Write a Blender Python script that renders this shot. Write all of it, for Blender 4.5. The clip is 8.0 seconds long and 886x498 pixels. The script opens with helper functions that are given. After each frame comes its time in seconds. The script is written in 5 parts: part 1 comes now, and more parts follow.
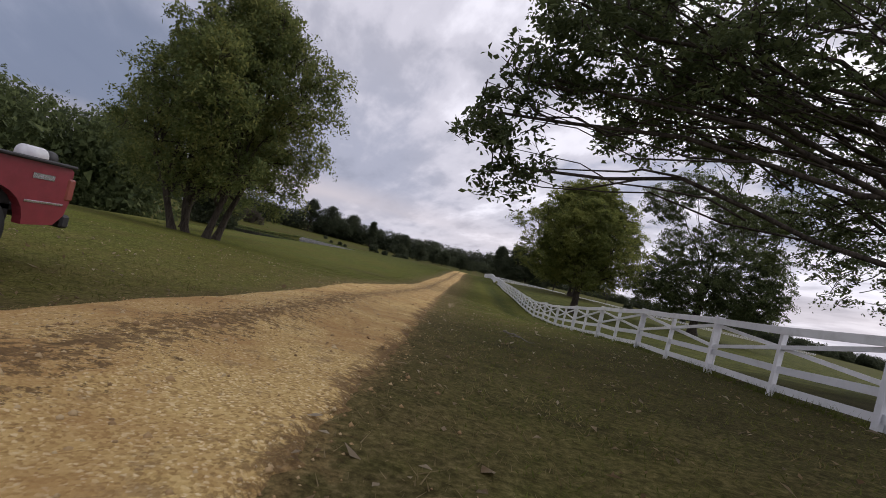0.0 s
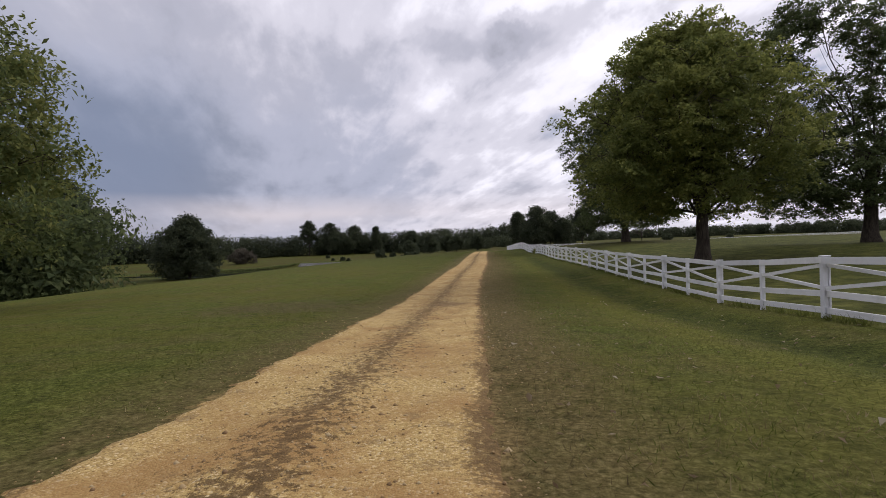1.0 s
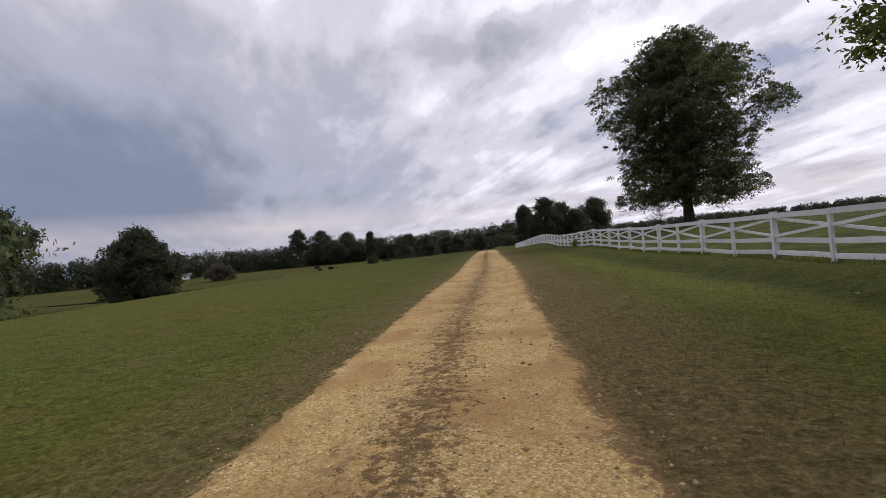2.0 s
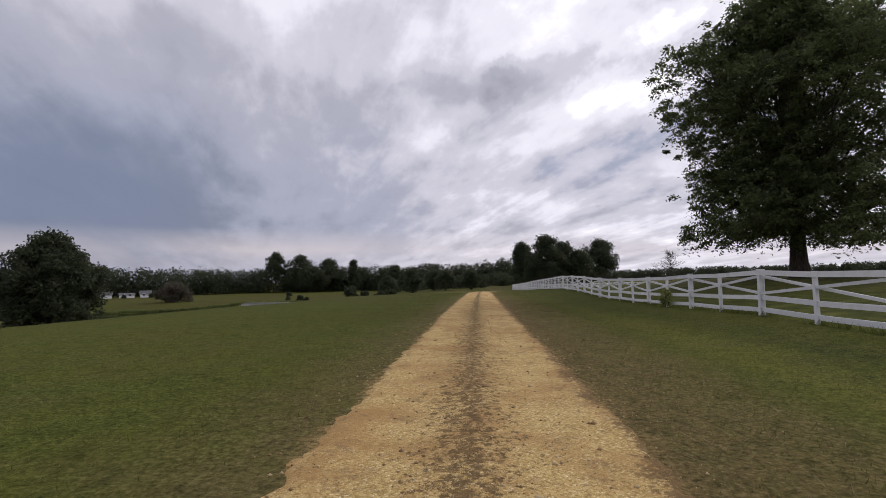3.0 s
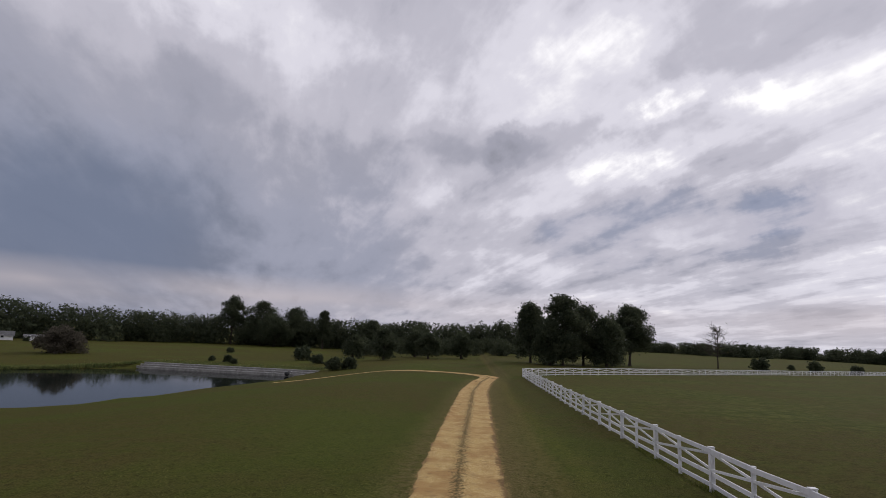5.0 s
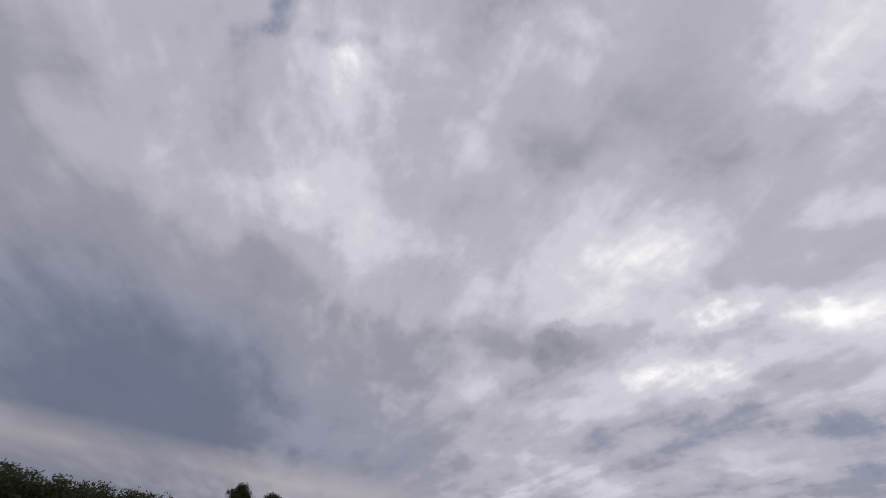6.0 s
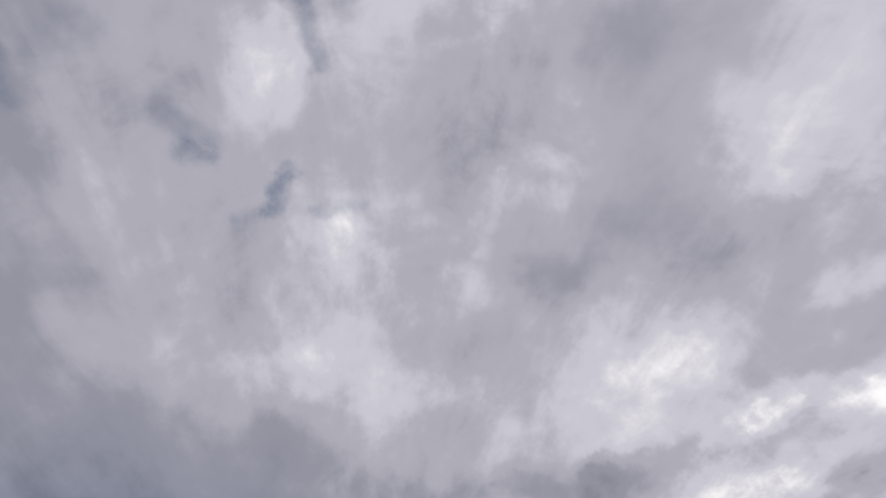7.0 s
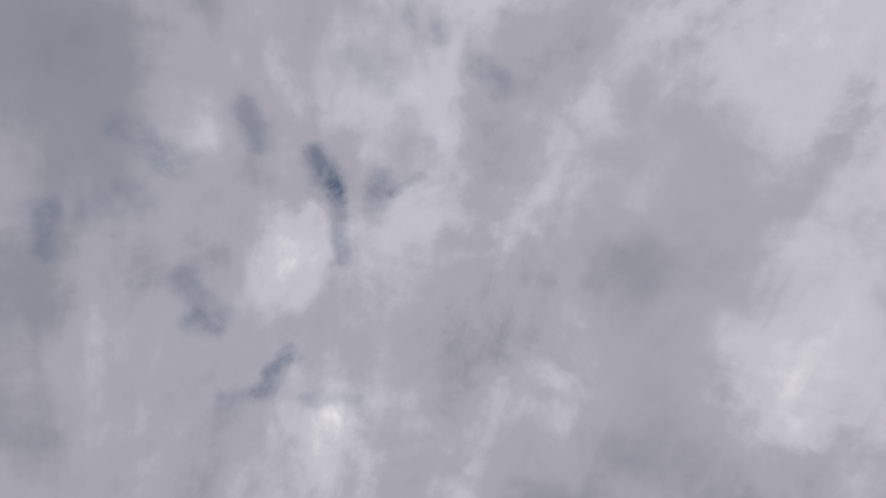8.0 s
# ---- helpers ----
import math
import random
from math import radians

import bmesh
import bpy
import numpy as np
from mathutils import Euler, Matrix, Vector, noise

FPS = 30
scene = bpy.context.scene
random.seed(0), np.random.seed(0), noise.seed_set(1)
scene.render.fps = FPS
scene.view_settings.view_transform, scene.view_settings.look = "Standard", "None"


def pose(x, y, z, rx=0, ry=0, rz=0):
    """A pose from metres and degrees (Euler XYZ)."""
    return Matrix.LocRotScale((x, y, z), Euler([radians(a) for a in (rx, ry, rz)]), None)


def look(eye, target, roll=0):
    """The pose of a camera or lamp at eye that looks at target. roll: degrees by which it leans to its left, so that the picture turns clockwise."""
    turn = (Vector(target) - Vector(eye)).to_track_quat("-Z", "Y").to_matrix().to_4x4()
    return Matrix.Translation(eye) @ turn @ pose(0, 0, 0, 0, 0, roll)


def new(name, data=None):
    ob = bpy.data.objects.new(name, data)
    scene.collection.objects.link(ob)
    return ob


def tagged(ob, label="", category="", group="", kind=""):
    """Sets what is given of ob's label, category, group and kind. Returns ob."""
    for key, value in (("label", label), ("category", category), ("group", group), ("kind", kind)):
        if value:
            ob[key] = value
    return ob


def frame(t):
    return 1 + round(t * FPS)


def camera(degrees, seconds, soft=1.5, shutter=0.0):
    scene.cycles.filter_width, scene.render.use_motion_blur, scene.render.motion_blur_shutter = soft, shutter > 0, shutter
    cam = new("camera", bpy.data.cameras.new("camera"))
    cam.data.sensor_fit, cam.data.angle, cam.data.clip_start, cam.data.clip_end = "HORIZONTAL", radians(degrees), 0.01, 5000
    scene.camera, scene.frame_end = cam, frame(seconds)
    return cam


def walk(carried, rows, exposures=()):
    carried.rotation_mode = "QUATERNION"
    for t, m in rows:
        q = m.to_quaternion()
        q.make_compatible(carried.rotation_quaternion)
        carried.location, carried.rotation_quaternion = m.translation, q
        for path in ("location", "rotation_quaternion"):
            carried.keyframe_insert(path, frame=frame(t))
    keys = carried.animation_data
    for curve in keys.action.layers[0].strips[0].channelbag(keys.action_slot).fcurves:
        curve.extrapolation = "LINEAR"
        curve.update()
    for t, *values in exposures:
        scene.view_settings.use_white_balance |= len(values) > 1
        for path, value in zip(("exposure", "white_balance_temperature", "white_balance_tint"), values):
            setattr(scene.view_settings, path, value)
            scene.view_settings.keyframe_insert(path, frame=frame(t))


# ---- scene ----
# seconds, x, y, z, heading, pitch, lean
PATH = [
    (0, 1.976, -46.332, 3.053, 3.35, 0.63, 14.20),
    (0.1, 1.811, -43.948, 3.027, 3.55, 0.34, 11.90),
    (0.3, 1.485, -38.931, 2.933, 3.80, -0.00, 2.83),
    (0.5, 1.231, -33.837, 2.817, 4.18, -0.52, -6.62),
    (0.7, 1.018, -28.779, 2.478, 4.50, -0.74, -10.35),
    (0.8, 0.904, -26.273, 2.369, 4.65, -0.87, -8.31),
    (1, 0.702, -21.176, 2.141, 4.61, -0.83, -1.97),
    (1.2, 0.433, -16.238, 1.986, 4.97, -0.67, 2.62),
    (1.5, 0.141, -8.691, 1.751, 4.96, -0.99, 3.28),
    (1.7, -0.133, -3.631, 1.514, 5.27, -0.92, -2.46),
    (2.8, -0.529, 24.149, 0.985, 4.24, 2.83, -6.74),
    (3, -0.338, 28.489, 1.304, 3.71, 3.46, -1.03),
    (3.5, -0.564, 40.075, 2.097, 2.51, 5.00, -0.33),
    (4, -0.279, 52.247, 2.790, 2.96, 4.73, 0.83),
    (4.2, -0.388, 56.711, 2.941, 2.80, 4.60, -0.76),
    (5.3, 0.350, 81.500, 5.000, 3.86, 16.26, 7.00),
    (5.5, 0.280, 84.900, 5.600, 4.74, 21.97, 10.46),
    (6, 0.000, 91.300, 7.300, 11.50, 30.32, 9.83),
    (6.5, -0.400, 96.500, 9.500, 14.28, 38.38, -5.72),
    (7, -0.900, 100.600, 12.200, 14.37, 46.18, 1.76),
    (7.5, -1.300, 104.000, 14.500, 15.23, 52.76, 4.44),
    (8, -1.700, 106.800, 16.800, 21.11, 68.37, 14.98),
]
cam = camera(82.0, 8.0, soft=0.8, shutter=0.01)


def turned(x, y, z, heading, pitch, lean):
    """A camera pose: heading to the left of +y, pitch upwards, lean to its left, in degrees."""
    return pose(x, y, z, 90, 0, heading) @ pose(0, 0, 0, pitch, 0, 0) @ pose(0, 0, 0, 0, 0, lean)


walk(cam, [(row[0], turned(*row[1:])) for row in PATH],
     exposures=[(0, 0.52), (0.5, 0.60), (1.5, 0.58), (3.0, 0.42), (3.5, 0.38), (4.2, 0.22), (5.3, 0.08), (6.0, -0.08), (7.0, -0.16), (8.0, -0.30)])

# ---------------------------------------------------------------- world and sun
SUN_AZ, SUN_EL = 48.0, 34.0          # degrees clockwise from +y, degrees up


def maths(tree, op, a, b=None, c=None, clamp=False):
    n = tree.nodes.new("ShaderNodeMath")
    n.operation, n.use_clamp = op, clamp
    for i, v in enumerate((a, b, c)):
        if v is None:
            continue
        if isinstance(v, (int, float)):
            n.inputs[i].default_value = v
        else:
            tree.links.new(v, n.inputs[i])
    return n.outputs[0]


def ramp(tree, fac, stops, interpolation="LINEAR"):
    n = tree.nodes.new("ShaderNodeValToRGB")
    n.color_ramp.interpolation = interpolation
    while len(n.color_ramp.elements) < len(stops):
        n.color_ramp.elements.new(0.5)
    for el, (at, col) in zip(n.color_ramp.elements, stops):
        el.position = at
        el.color = (*col, 1) if isinstance(col, tuple) else (col, col, col, 1)
    tree.links.new(fac, n.inputs[0])
    return n.outputs[0]


def blend(tree, fac, a, b, mode="MIX"):
    n = tree.nodes.new("ShaderNodeMix")
    n.data_type, n.blend_type = "RGBA", mode
    for sock, v in ((n.inputs[0], fac), (n.inputs[6], a), (n.inputs[7], b)):
        if isinstance(v, (int, float)):
            sock.default_value = v
        elif isinstance(v, tuple):
            sock.default_value = (*v, 1)
        else:
            tree.links.new(v, sock)
    return n.outputs[2]


def noise_tex(tree, vector, scale, detail=4.0, rough=0.55, distortion=0.0, out=0):
    n = tree.nodes.new("ShaderNodeTexNoise")
    n.inputs["Scale"].default_value = scale
    n.inputs["Detail"].default_value = detail
    n.inputs["Roughness"].default_value = rough
    n.inputs["Distortion"].default_value = distortion
    tree.links.new(vector, n.inputs["Vector"])
    return n.outputs[out]


def build_world():
    world = bpy.data.worlds.new("overcast_sky")
    scene.world = world
    world.use_nodes = True
    t = world.node_tree
    t.nodes.clear()
    out = t.nodes.new("ShaderNodeOutputWorld")
    coord = t.nodes.new("ShaderNodeTexCoord")
    sep = t.nodes.new("ShaderNodeSeparateXYZ")
    t.links.new(coord.outputs["Generated"], sep.inputs[0])
    dx, dy, dz = sep.outputs
    up = maths(t, "MAXIMUM", dz, 0.0)
    low = maths(t, "ADD", up, 0.16)
    px, py = maths(t, "DIVIDE", dx, low), maths(t, "DIVIDE", dy, low)
    # cloud rolls run along a line 21 degrees to the left of +y
    ca, sa = math.cos(radians(21)), math.sin(radians(21))
    along = maths(t, "ADD", maths(t, "MULTIPLY", py, ca), maths(t, "MULTIPLY", px, -sa))
    across = maths(t, "ADD", maths(t, "MULTIPLY", px, ca), maths(t, "MULTIPLY", py, sa))
    comb = t.nodes.new("ShaderNodeCombineXYZ")
    t.links.new(maths(t, "MULTIPLY", along, 0.72), comb.inputs[0])
    t.links.new(across, comb.inputs[1])
    plane = comb.outputs[0]
    dome = coord.outputs["Generated"]
    big = noise_tex(t, dome, 1.9, 3.0, 0.5, 0.2)
    rolls = noise_tex(t, plane, 1.5, 6.0, 0.55, 0.25)
    puffs = noise_tex(t, dome, 5.0, 5.0, 0.52, 0.5)
    fine = noise_tex(t, dome, 19.0, 5.0, 0.6, 0.3)
    aloft = ramp(t, dz, [(0.15, 0.0), (0.75, 1.0)])

    def swing(value, low_amount, high_amount):
        """The noise about nought, by so much near the horizon and so much overhead."""
        k = maths(t, "ADD", maths(t, "MULTIPLY", aloft, high_amount - low_amount), low_amount)
        return maths(t, "MULTIPLY", maths(t, "SUBTRACT", value, 0.5), k)

    def lobe(az, el, tight):
        """A soft mass of cloud about one direction, az degrees clockwise from +y and el degrees up."""
        v = (math.sin(radians(az)) * math.cos(radians(el)), math.cos(radians(az)) * math.cos(radians(el)), math.sin(radians(el)))
        dot = t.nodes.new("ShaderNodeVectorMath")
        dot.operation = "DOT_PRODUCT"
        t.links.new(coord.outputs["Generated"], dot.inputs[0])
        dot.inputs[1].default_value = v
        return maths(t, "POWER", maths(t, "MAXIMUM", dot.outputs["Value"], 0.0), tight)

    def polar(az, el):
        return Vector((math.sin(radians(az)) * math.cos(radians(el)), math.cos(radians(az)) * math.cos(radians(el)), math.sin(radians(el))))

    # directions bent by turbulence, so that every edge of cloud is torn
    def bent_by(scale, amount, detail):
        n = t.nodes.new("ShaderNodeVectorMath")
        n.operation = "SUBTRACT"
        t.links.new(noise_tex(t, dome, scale, detail, 0.58, 0.0, 1), n.inputs[0])
        n.inputs[1].default_value = (0.5, 0.5, 0.5)
        m = t.nodes.new("ShaderNodeVectorMath")
        m.operation = "MULTIPLY_ADD"
        t.links.new(n.outputs[0], m.inputs[0])
        m.inputs[1].default_value = (amount, amount, amount)
        t.links.new(dome, m.inputs[2])
        return m.outputs[0]

    torn = bent_by(8.0, 0.13, 6.0)
    soft = bent_by(4.5, 0.24, 6.0)

    def bank(where, az0, el0, az1, el1, width):
        """A bank of cloud stretched from one direction to another, width degrees to each side."""
        a, b = polar(az0, el0), polar(az1, el1)
        ab = b - a
        rel = t.nodes.new("ShaderNodeVectorMath")
        rel.operation = "SUBTRACT"
        t.links.new(where, rel.inputs[0])
        rel.inputs[1].default_value = a
        dot = t.nodes.new("ShaderNodeVectorMath")
        dot.operation = "DOT_PRODUCT"
        t.links.new(rel.outputs[0], dot.inputs[0])
        dot.inputs[1].default_value = ab / ab.length_squared
        along_it = t.nodes.new("ShaderNodeVectorMath")
        along_it.operation = "SCALE"
        along_it.inputs[0].default_value = ab
        t.links.new(maths(t, "ADD", dot.outputs["Value"], 0.0, clamp=True), along_it.inputs["Scale"])
        off = t.nodes.new("ShaderNodeVectorMath")
        off.operation = "DISTANCE"
        t.links.new(rel.outputs[0], off.inputs[0])
        t.links.new(along_it.outputs[0], off.inputs[1])
        fall = t.nodes.new("ShaderNodeMapRange")
        fall.interpolation_type = "SMOOTHERSTEP"
        fall.inputs["From Max"].default_value = radians(width) * 2.5
        fall.inputs["To Min"].default_value, fall.inputs["To Max"].default_value = 1.0, 0.0
        t.links.new(off.outputs["Value"], fall.inputs["Value"])
        return fall.outputs[0]

    def banks(where, rows):
        total = None
        for *place, amount in rows:
            one = maths(t, "MULTIPLY", bank(where, *place), amount)
            total = one if total is None else maths(t, "ADD", total, one)
        return total

    # a heavy slate bank low on one side, broken bright rolls on the other
    heavy = banks(soft, [(-80, 8, -40, 9, 9.0, 0.46), (-48, 8, -14, 8, 6.6, 0.50)])
    heavy = maths(t, "ADD", heavy, 0.0, clamp=True)
    broken = lobe(30, 16, 5)
    calm = maths(t, "SUBTRACT", 1.0, maths(t, "MULTIPLY", heavy, 0.70))
    bars = noise_tex(t, plane, 2.3, 5.0, 0.55, 0.25)
    # long combed streaks
    comb2 = t.nodes.new("ShaderNodeCombineXYZ")
    t.links.new(maths(t, "MULTIPLY", along, 0.30), comb2.inputs[0])
    t.links.new(across, comb2.inputs[1])
    combed = noise_tex(t, comb2.outputs[0], 4.2, 5.0, 0.56, 0.2)
    tone = maths(t, "MULTIPLY", swing(rolls, 0.30, 0.14), calm)
    tone = maths(t, "ADD", tone, maths(t, "MULTIPLY", swing(combed, 0.34, 0.30), calm))
    tone = maths(t, "ADD", tone, swing(big, 0.12, 0.10))
    tone = maths(t, "ADD", tone, maths(t, "MULTIPLY", maths(t, "MULTIPLY", maths(t, "SUBTRACT", bars, 0.5), broken), 0.50))
    tone = maths(t, "ADD", tone, maths(t, "ADD", swing(puffs, 0.14, 0.31), maths(t, "MULTIPLY", swing(fine, 0.12, 0.10), calm)))
    tone = maths(t, "ADD", tone, maths(t, "MULTIPLY", aloft, 0.035))
    tone = maths(t, "ADD", tone, 0.505)
    for az, el, tight, amount in ((20, 20, 26, 0.04), (40, 12, 14, 0.05), (78, 52, 8, 0.04), (-40, 7, 12, -0.12), (-95, 48, 8, -0.08)):
        tone = maths(t, "ADD", tone, maths(t, "MULTIPLY", lobe(az, el, tight), amount))
    dark_banks = [(57.1, 69.5, 35.9, 64.8, 5.3, -0.085), (29.7, 59.7, 19.8, 46.5, 4.6, -0.10), (9.9, 44.8, 1.3, 44.9, 3.0, -0.07),
                  (-99.5, 48.0, -85.1, 48.9, 4.8, -0.10), (-12.7, 33.8, -5.4, 33.0, 2.7, -0.06), (23.0, 28.8, 36.0, 29.3, 1.8, -0.13),
                  (4.3, 21.2, 22.8, 22.1, 1.5, -0.12), (-15.0, 18.0, 4.5, 22.0, 1.5, -0.11), (-48, 23, -30, 22.5, 3.0, -0.06), (-60, 30, -75, 34, 6, -0.05)]
    pale_banks = [(79.8, 58.9, 86.5, 63.2, 5.6, 0.13), (95.1, 70.0, 92.4, 66.4, 2.8, 0.08), (0.1, 69.8, -6.7, 53.7, 2.8, 0.085), (-50.3, 58.4, -58.7, 62.9, 2.3, 0.10),
                  (-15.9, 77.8, -35.7, 83.8, 2.6, 0.08), (50.0, 57.3, 51.0, 56.6, 1.9, 0.07), (32.3, 46.9, 38.0, 42.0, 2.5, 0.06), (-39.5, 44.0, -31.8, 45.0, 2.0, 0.08),
                  (67.8, 80.6, 62.8, 79.7, 2.5, 0.06), (-32.7, 31.6, -29.4, 34.9, 2.5, 0.06), (-30.9, 45.3, -18.4, 37.9, 1.9, 0.10), (-54.1, 37.2, -49.8, 37.0, 2.0, 0.08)]
    bright_banks = [(5.0, 29.6, 18.6, 33.6, 1.2, 0.08), (19.6, 24.8, 31.0, 24.6, 1.2, 0.34), (14.5, 18.6, 21.5, 18.2, 1.9, 0.20), (20.9, 16.0, 37.9, 16.4, 1.3, 0.15),
                    (15.0, 19.0, 23.5, 22.0, 1.4, 0.10), (35.9, 41.5, 42.4, 39.7, 1.6, 0.08), (-12.3, 14.5, -3.6, 16.0, 1.7, 0.13), (-16.1, 30.1, -9.8, 30.9, 2.4, 0.09),
                    (-33.9, 32.4, -29.5, 32.4, 3.1, 0.05), (33.3, 33.6, 40.5, 32.2, 1.4, 0.10), (2.0, 6.6, 40.0, 7.0, 1.4, 0.10)]
    blue_gaps = [(9.0, 12.4, 31.0, 13.4, 1.7, 0.85), (29.0, 13.2, 52.0, 16.0, 1.5, 0.7), (9.4, 9.1, 31.5, 9.0, 0.8, 0.4), (27.1, 10.8, 52.0, 11.5, 1.2, 0.4)]
    # the banks are made of the same rolls and puffs as the rest
    weave = maths(t, "ADD", maths(t, "MULTIPLY", combed, 0.9), maths(t, "ADD", maths(t, "MULTIPLY", puffs, 0.8), maths(t, "MULTIPLY", fine, 0.5)))
    weave = ramp(t, maths(t, "MULTIPLY", weave, 0.45), [(0.34, 0.10), (0.66, 1.0)])
    for where, rows, share in ((soft, dark_banks, 1.35), (soft, pale_banks, 0.66), (torn, bright_banks, 0.58)):
        tone = maths(t, "ADD", tone, maths(t, "MULTIPLY", maths(t, "MULTIPLY", banks(where, rows), weave), share))
    gaps = banks(torn, blue_gaps)
    tone = maths(t, "ADD", tone, maths(t, "ADD", maths(t, "MULTIPLY", heavy, -0.14), maths(t, "MULTIPLY", gaps, -0.12)))
    grey = ramp(t, tone, [(0.26, (0.20, 0.205, 0.245)), (0.40, (0.33, 0.33, 0.395)), (0.50, (0.47, 0.46, 0.53)),
                          (0.60, (0.65, 0.635, 0.71)), (0.76, (1.12, 1.10, 1.10))], "EASE")
    slate = ramp(t, tone, [(0.08, (0.085, 0.11, 0.18)), (0.24, (0.150, 0.180, 0.262)), (0.40, (0.275, 0.30, 0.40)), (0.52, (0.47, 0.46, 0.54))], "EASE")
    blue = maths(t, "ADD", maths(t, "MULTIPLY", heavy, 0.95), maths(t, "MULTIPLY", gaps, 0.9), clamp=True)
    col = blend(t, blue, grey, slate)
    # a paler strip of clear sky low over the horizon
    strip = ramp(t, dz, [(0.0, 0.0), (0.03, 0.28), (0.06, 0.55), (0.10, 0.0)])
    wisps = noise_tex(t, plane, 0.55, 3.0, 0.5)
    strip = maths(t, "MULTIPLY", strip, ramp(t, wisps, [(0.35, 0.25), (0.6, 1.0)]))
    col = blend(t, strip, col, (0.56, 0.49, 0.50))
    sky = t.nodes.new("ShaderNodeTexSky")
    sky.sky_type = "NISHITA"
    sky.sun_disc = False
    sky.sun_elevation, sky.sun_rotation = radians(SUN_EL), radians(SUN_AZ)
    back_sky = t.nodes.new("ShaderNodeBackground")
    back_sky.inputs["Strength"].default_value = 0.10
    t.links.new(sky.outputs[0], back_sky.inputs[0])
    back_cloud = t.nodes.new("ShaderNodeBackground")
    back_cloud.inputs["Strength"].default_value = 1.0
    t.links.new(col, back_cloud.inputs[0])
    # torn rents high up, where the blue shows through
    rents = [(-68.7, 67.5, -58.8, 67.7, 1.02, 0.9), (-58.8, 67.7, -43.7, 61.8, 0.68, 0.6), (-50.4, 72.1, -46.5, 69.1, 0.85, 0.7), (-45.2, 71.1, -38.8, 75.1, 0.51, 0.4),
             (-85.7, 63.5, -77.7, 63.6, 0.94, 0.5), (-85.5, 53.0, -80.3, 55.1, 1.27, 0.55), (-76.9, 47.4, -76.4, 51.3, 1.19, 0.35), (-79.5, 44.4, -75.1, 41.9, 0.77, 0.6),
             (-61.9, 49.7, -54.6, 49.7, 1.10, 0.45), (-56.3, 47.9, -54.1, 48.7, 0.85, 0.6), (-42.3, 51.0, -42.4, 46.6, 0.77, 0.9), (-45.7, 44.2, -43.3, 45.9, 0.68, 0.6),
             (-36.8, 47.7, -27.8, 50.2, 0.68, 0.4), (-121.8, 80.9, -114.3, 83.4, 1.19, 0.5), (-61.8, 88.1, 6.4, 87.4, 1.19, 0.5), (-92.9, 75.4, -87.5, 78.4, 1.36, 0.4)]
    thin = maths(t, "MULTIPLY", banks(bent_by(10.0, 0.075, 5.0), rents), ramp(t, fine, [(0.36, 0.30), (0.58, 1.0)]))
    mix = t.nodes.new("ShaderNodeMixShader")
    t.links.new(maths(t, "MULTIPLY", thin, 0.72, clamp=True), mix.inputs[0])
    t.links.new(back_cloud.outputs[0], mix.inputs[1])
    t.links.new(back_sky.outputs[0], mix.inputs[2])
    t.links.new(mix.outputs[0], out.inputs[0])


build_world()
sun = new("sun", bpy.data.lights.new("sun", "SUN"))
sun.data.energy, sun.data.angle, sun.data.color = 0.9, radians(18), (1.0, 0.95, 0.88)
_d = Vector((math.sin(radians(SUN_AZ)) * math.cos(radians(SUN_EL)), math.cos(radians(SUN_AZ)) * math.cos(radians(SUN_EL)), math.sin(radians(SUN_EL))))
sun.matrix_world = look(_d * 200, (0, 0, 0))

# ---------------------------------------------------------------- materials
def material(name, rough=0.7, metal=0.0, spec=0.5):
    m = bpy.data.materials.new(name)
    m.use_nodes = True
    t = m.node_tree
    bsdf = t.nodes["Principled BSDF"]
    bsdf.inputs["Roughness"].default_value = rough
    bsdf.inputs["Metallic"].default_value = metal
    bsdf.inputs["Specular IOR Level"].default_value = spec
    return m, t, bsdf


def bump(t, bsdf, height, strength=0.4, distance=0.02):
    n = t.nodes.new("ShaderNodeBump")
    n.inputs["Strength"].default_value = strength
    n.inputs["Distance"].default_value = distance
    t.links.new(height, n.inputs["Height"])
    t.links.new(n.outputs[0], bsdf.inputs["Normal"])


def position(t):
    return t.nodes.new("ShaderNodeNewGeometry").outputs["Position"]


def per_island(t):
    return t.nodes.new("ShaderNodeNewGeometry").outputs["Random Per Island"]


def per_object(t):
    return t.nodes.new("ShaderNodeObjectInfo").outputs["Random"]


def local(t):
    return t.nodes.new("ShaderNodeTexCoord").outputs["Object"]


def simple(name, dark, light, scale, rough=0.7, metal=0.0, detail=5.0, bump_by=0.3, bump_size=0.01, fine=None, spec=0.5, world=False):
    """Two tones mixed by noise at a coarse and a fine scale, with relief."""
    m, t, b = material(name, rough, metal, spec)
    v = position(t) if world else local(t)
    coarse = noise_tex(t, v, scale, detail, 0.6)
    small = noise_tex(t, v, fine or scale * 9, 4.0, 0.6)
    f = maths(t, "ADD", maths(t, "MULTIPLY", coarse, 0.65), maths(t, "MULTIPLY", small, 0.35))
    t.links.new(ramp(t, f, [(0.36, dark), (0.64, light)]), b.inputs["Base Color"])
    bump(t, b, small, bump_by, bump_size)
    return m


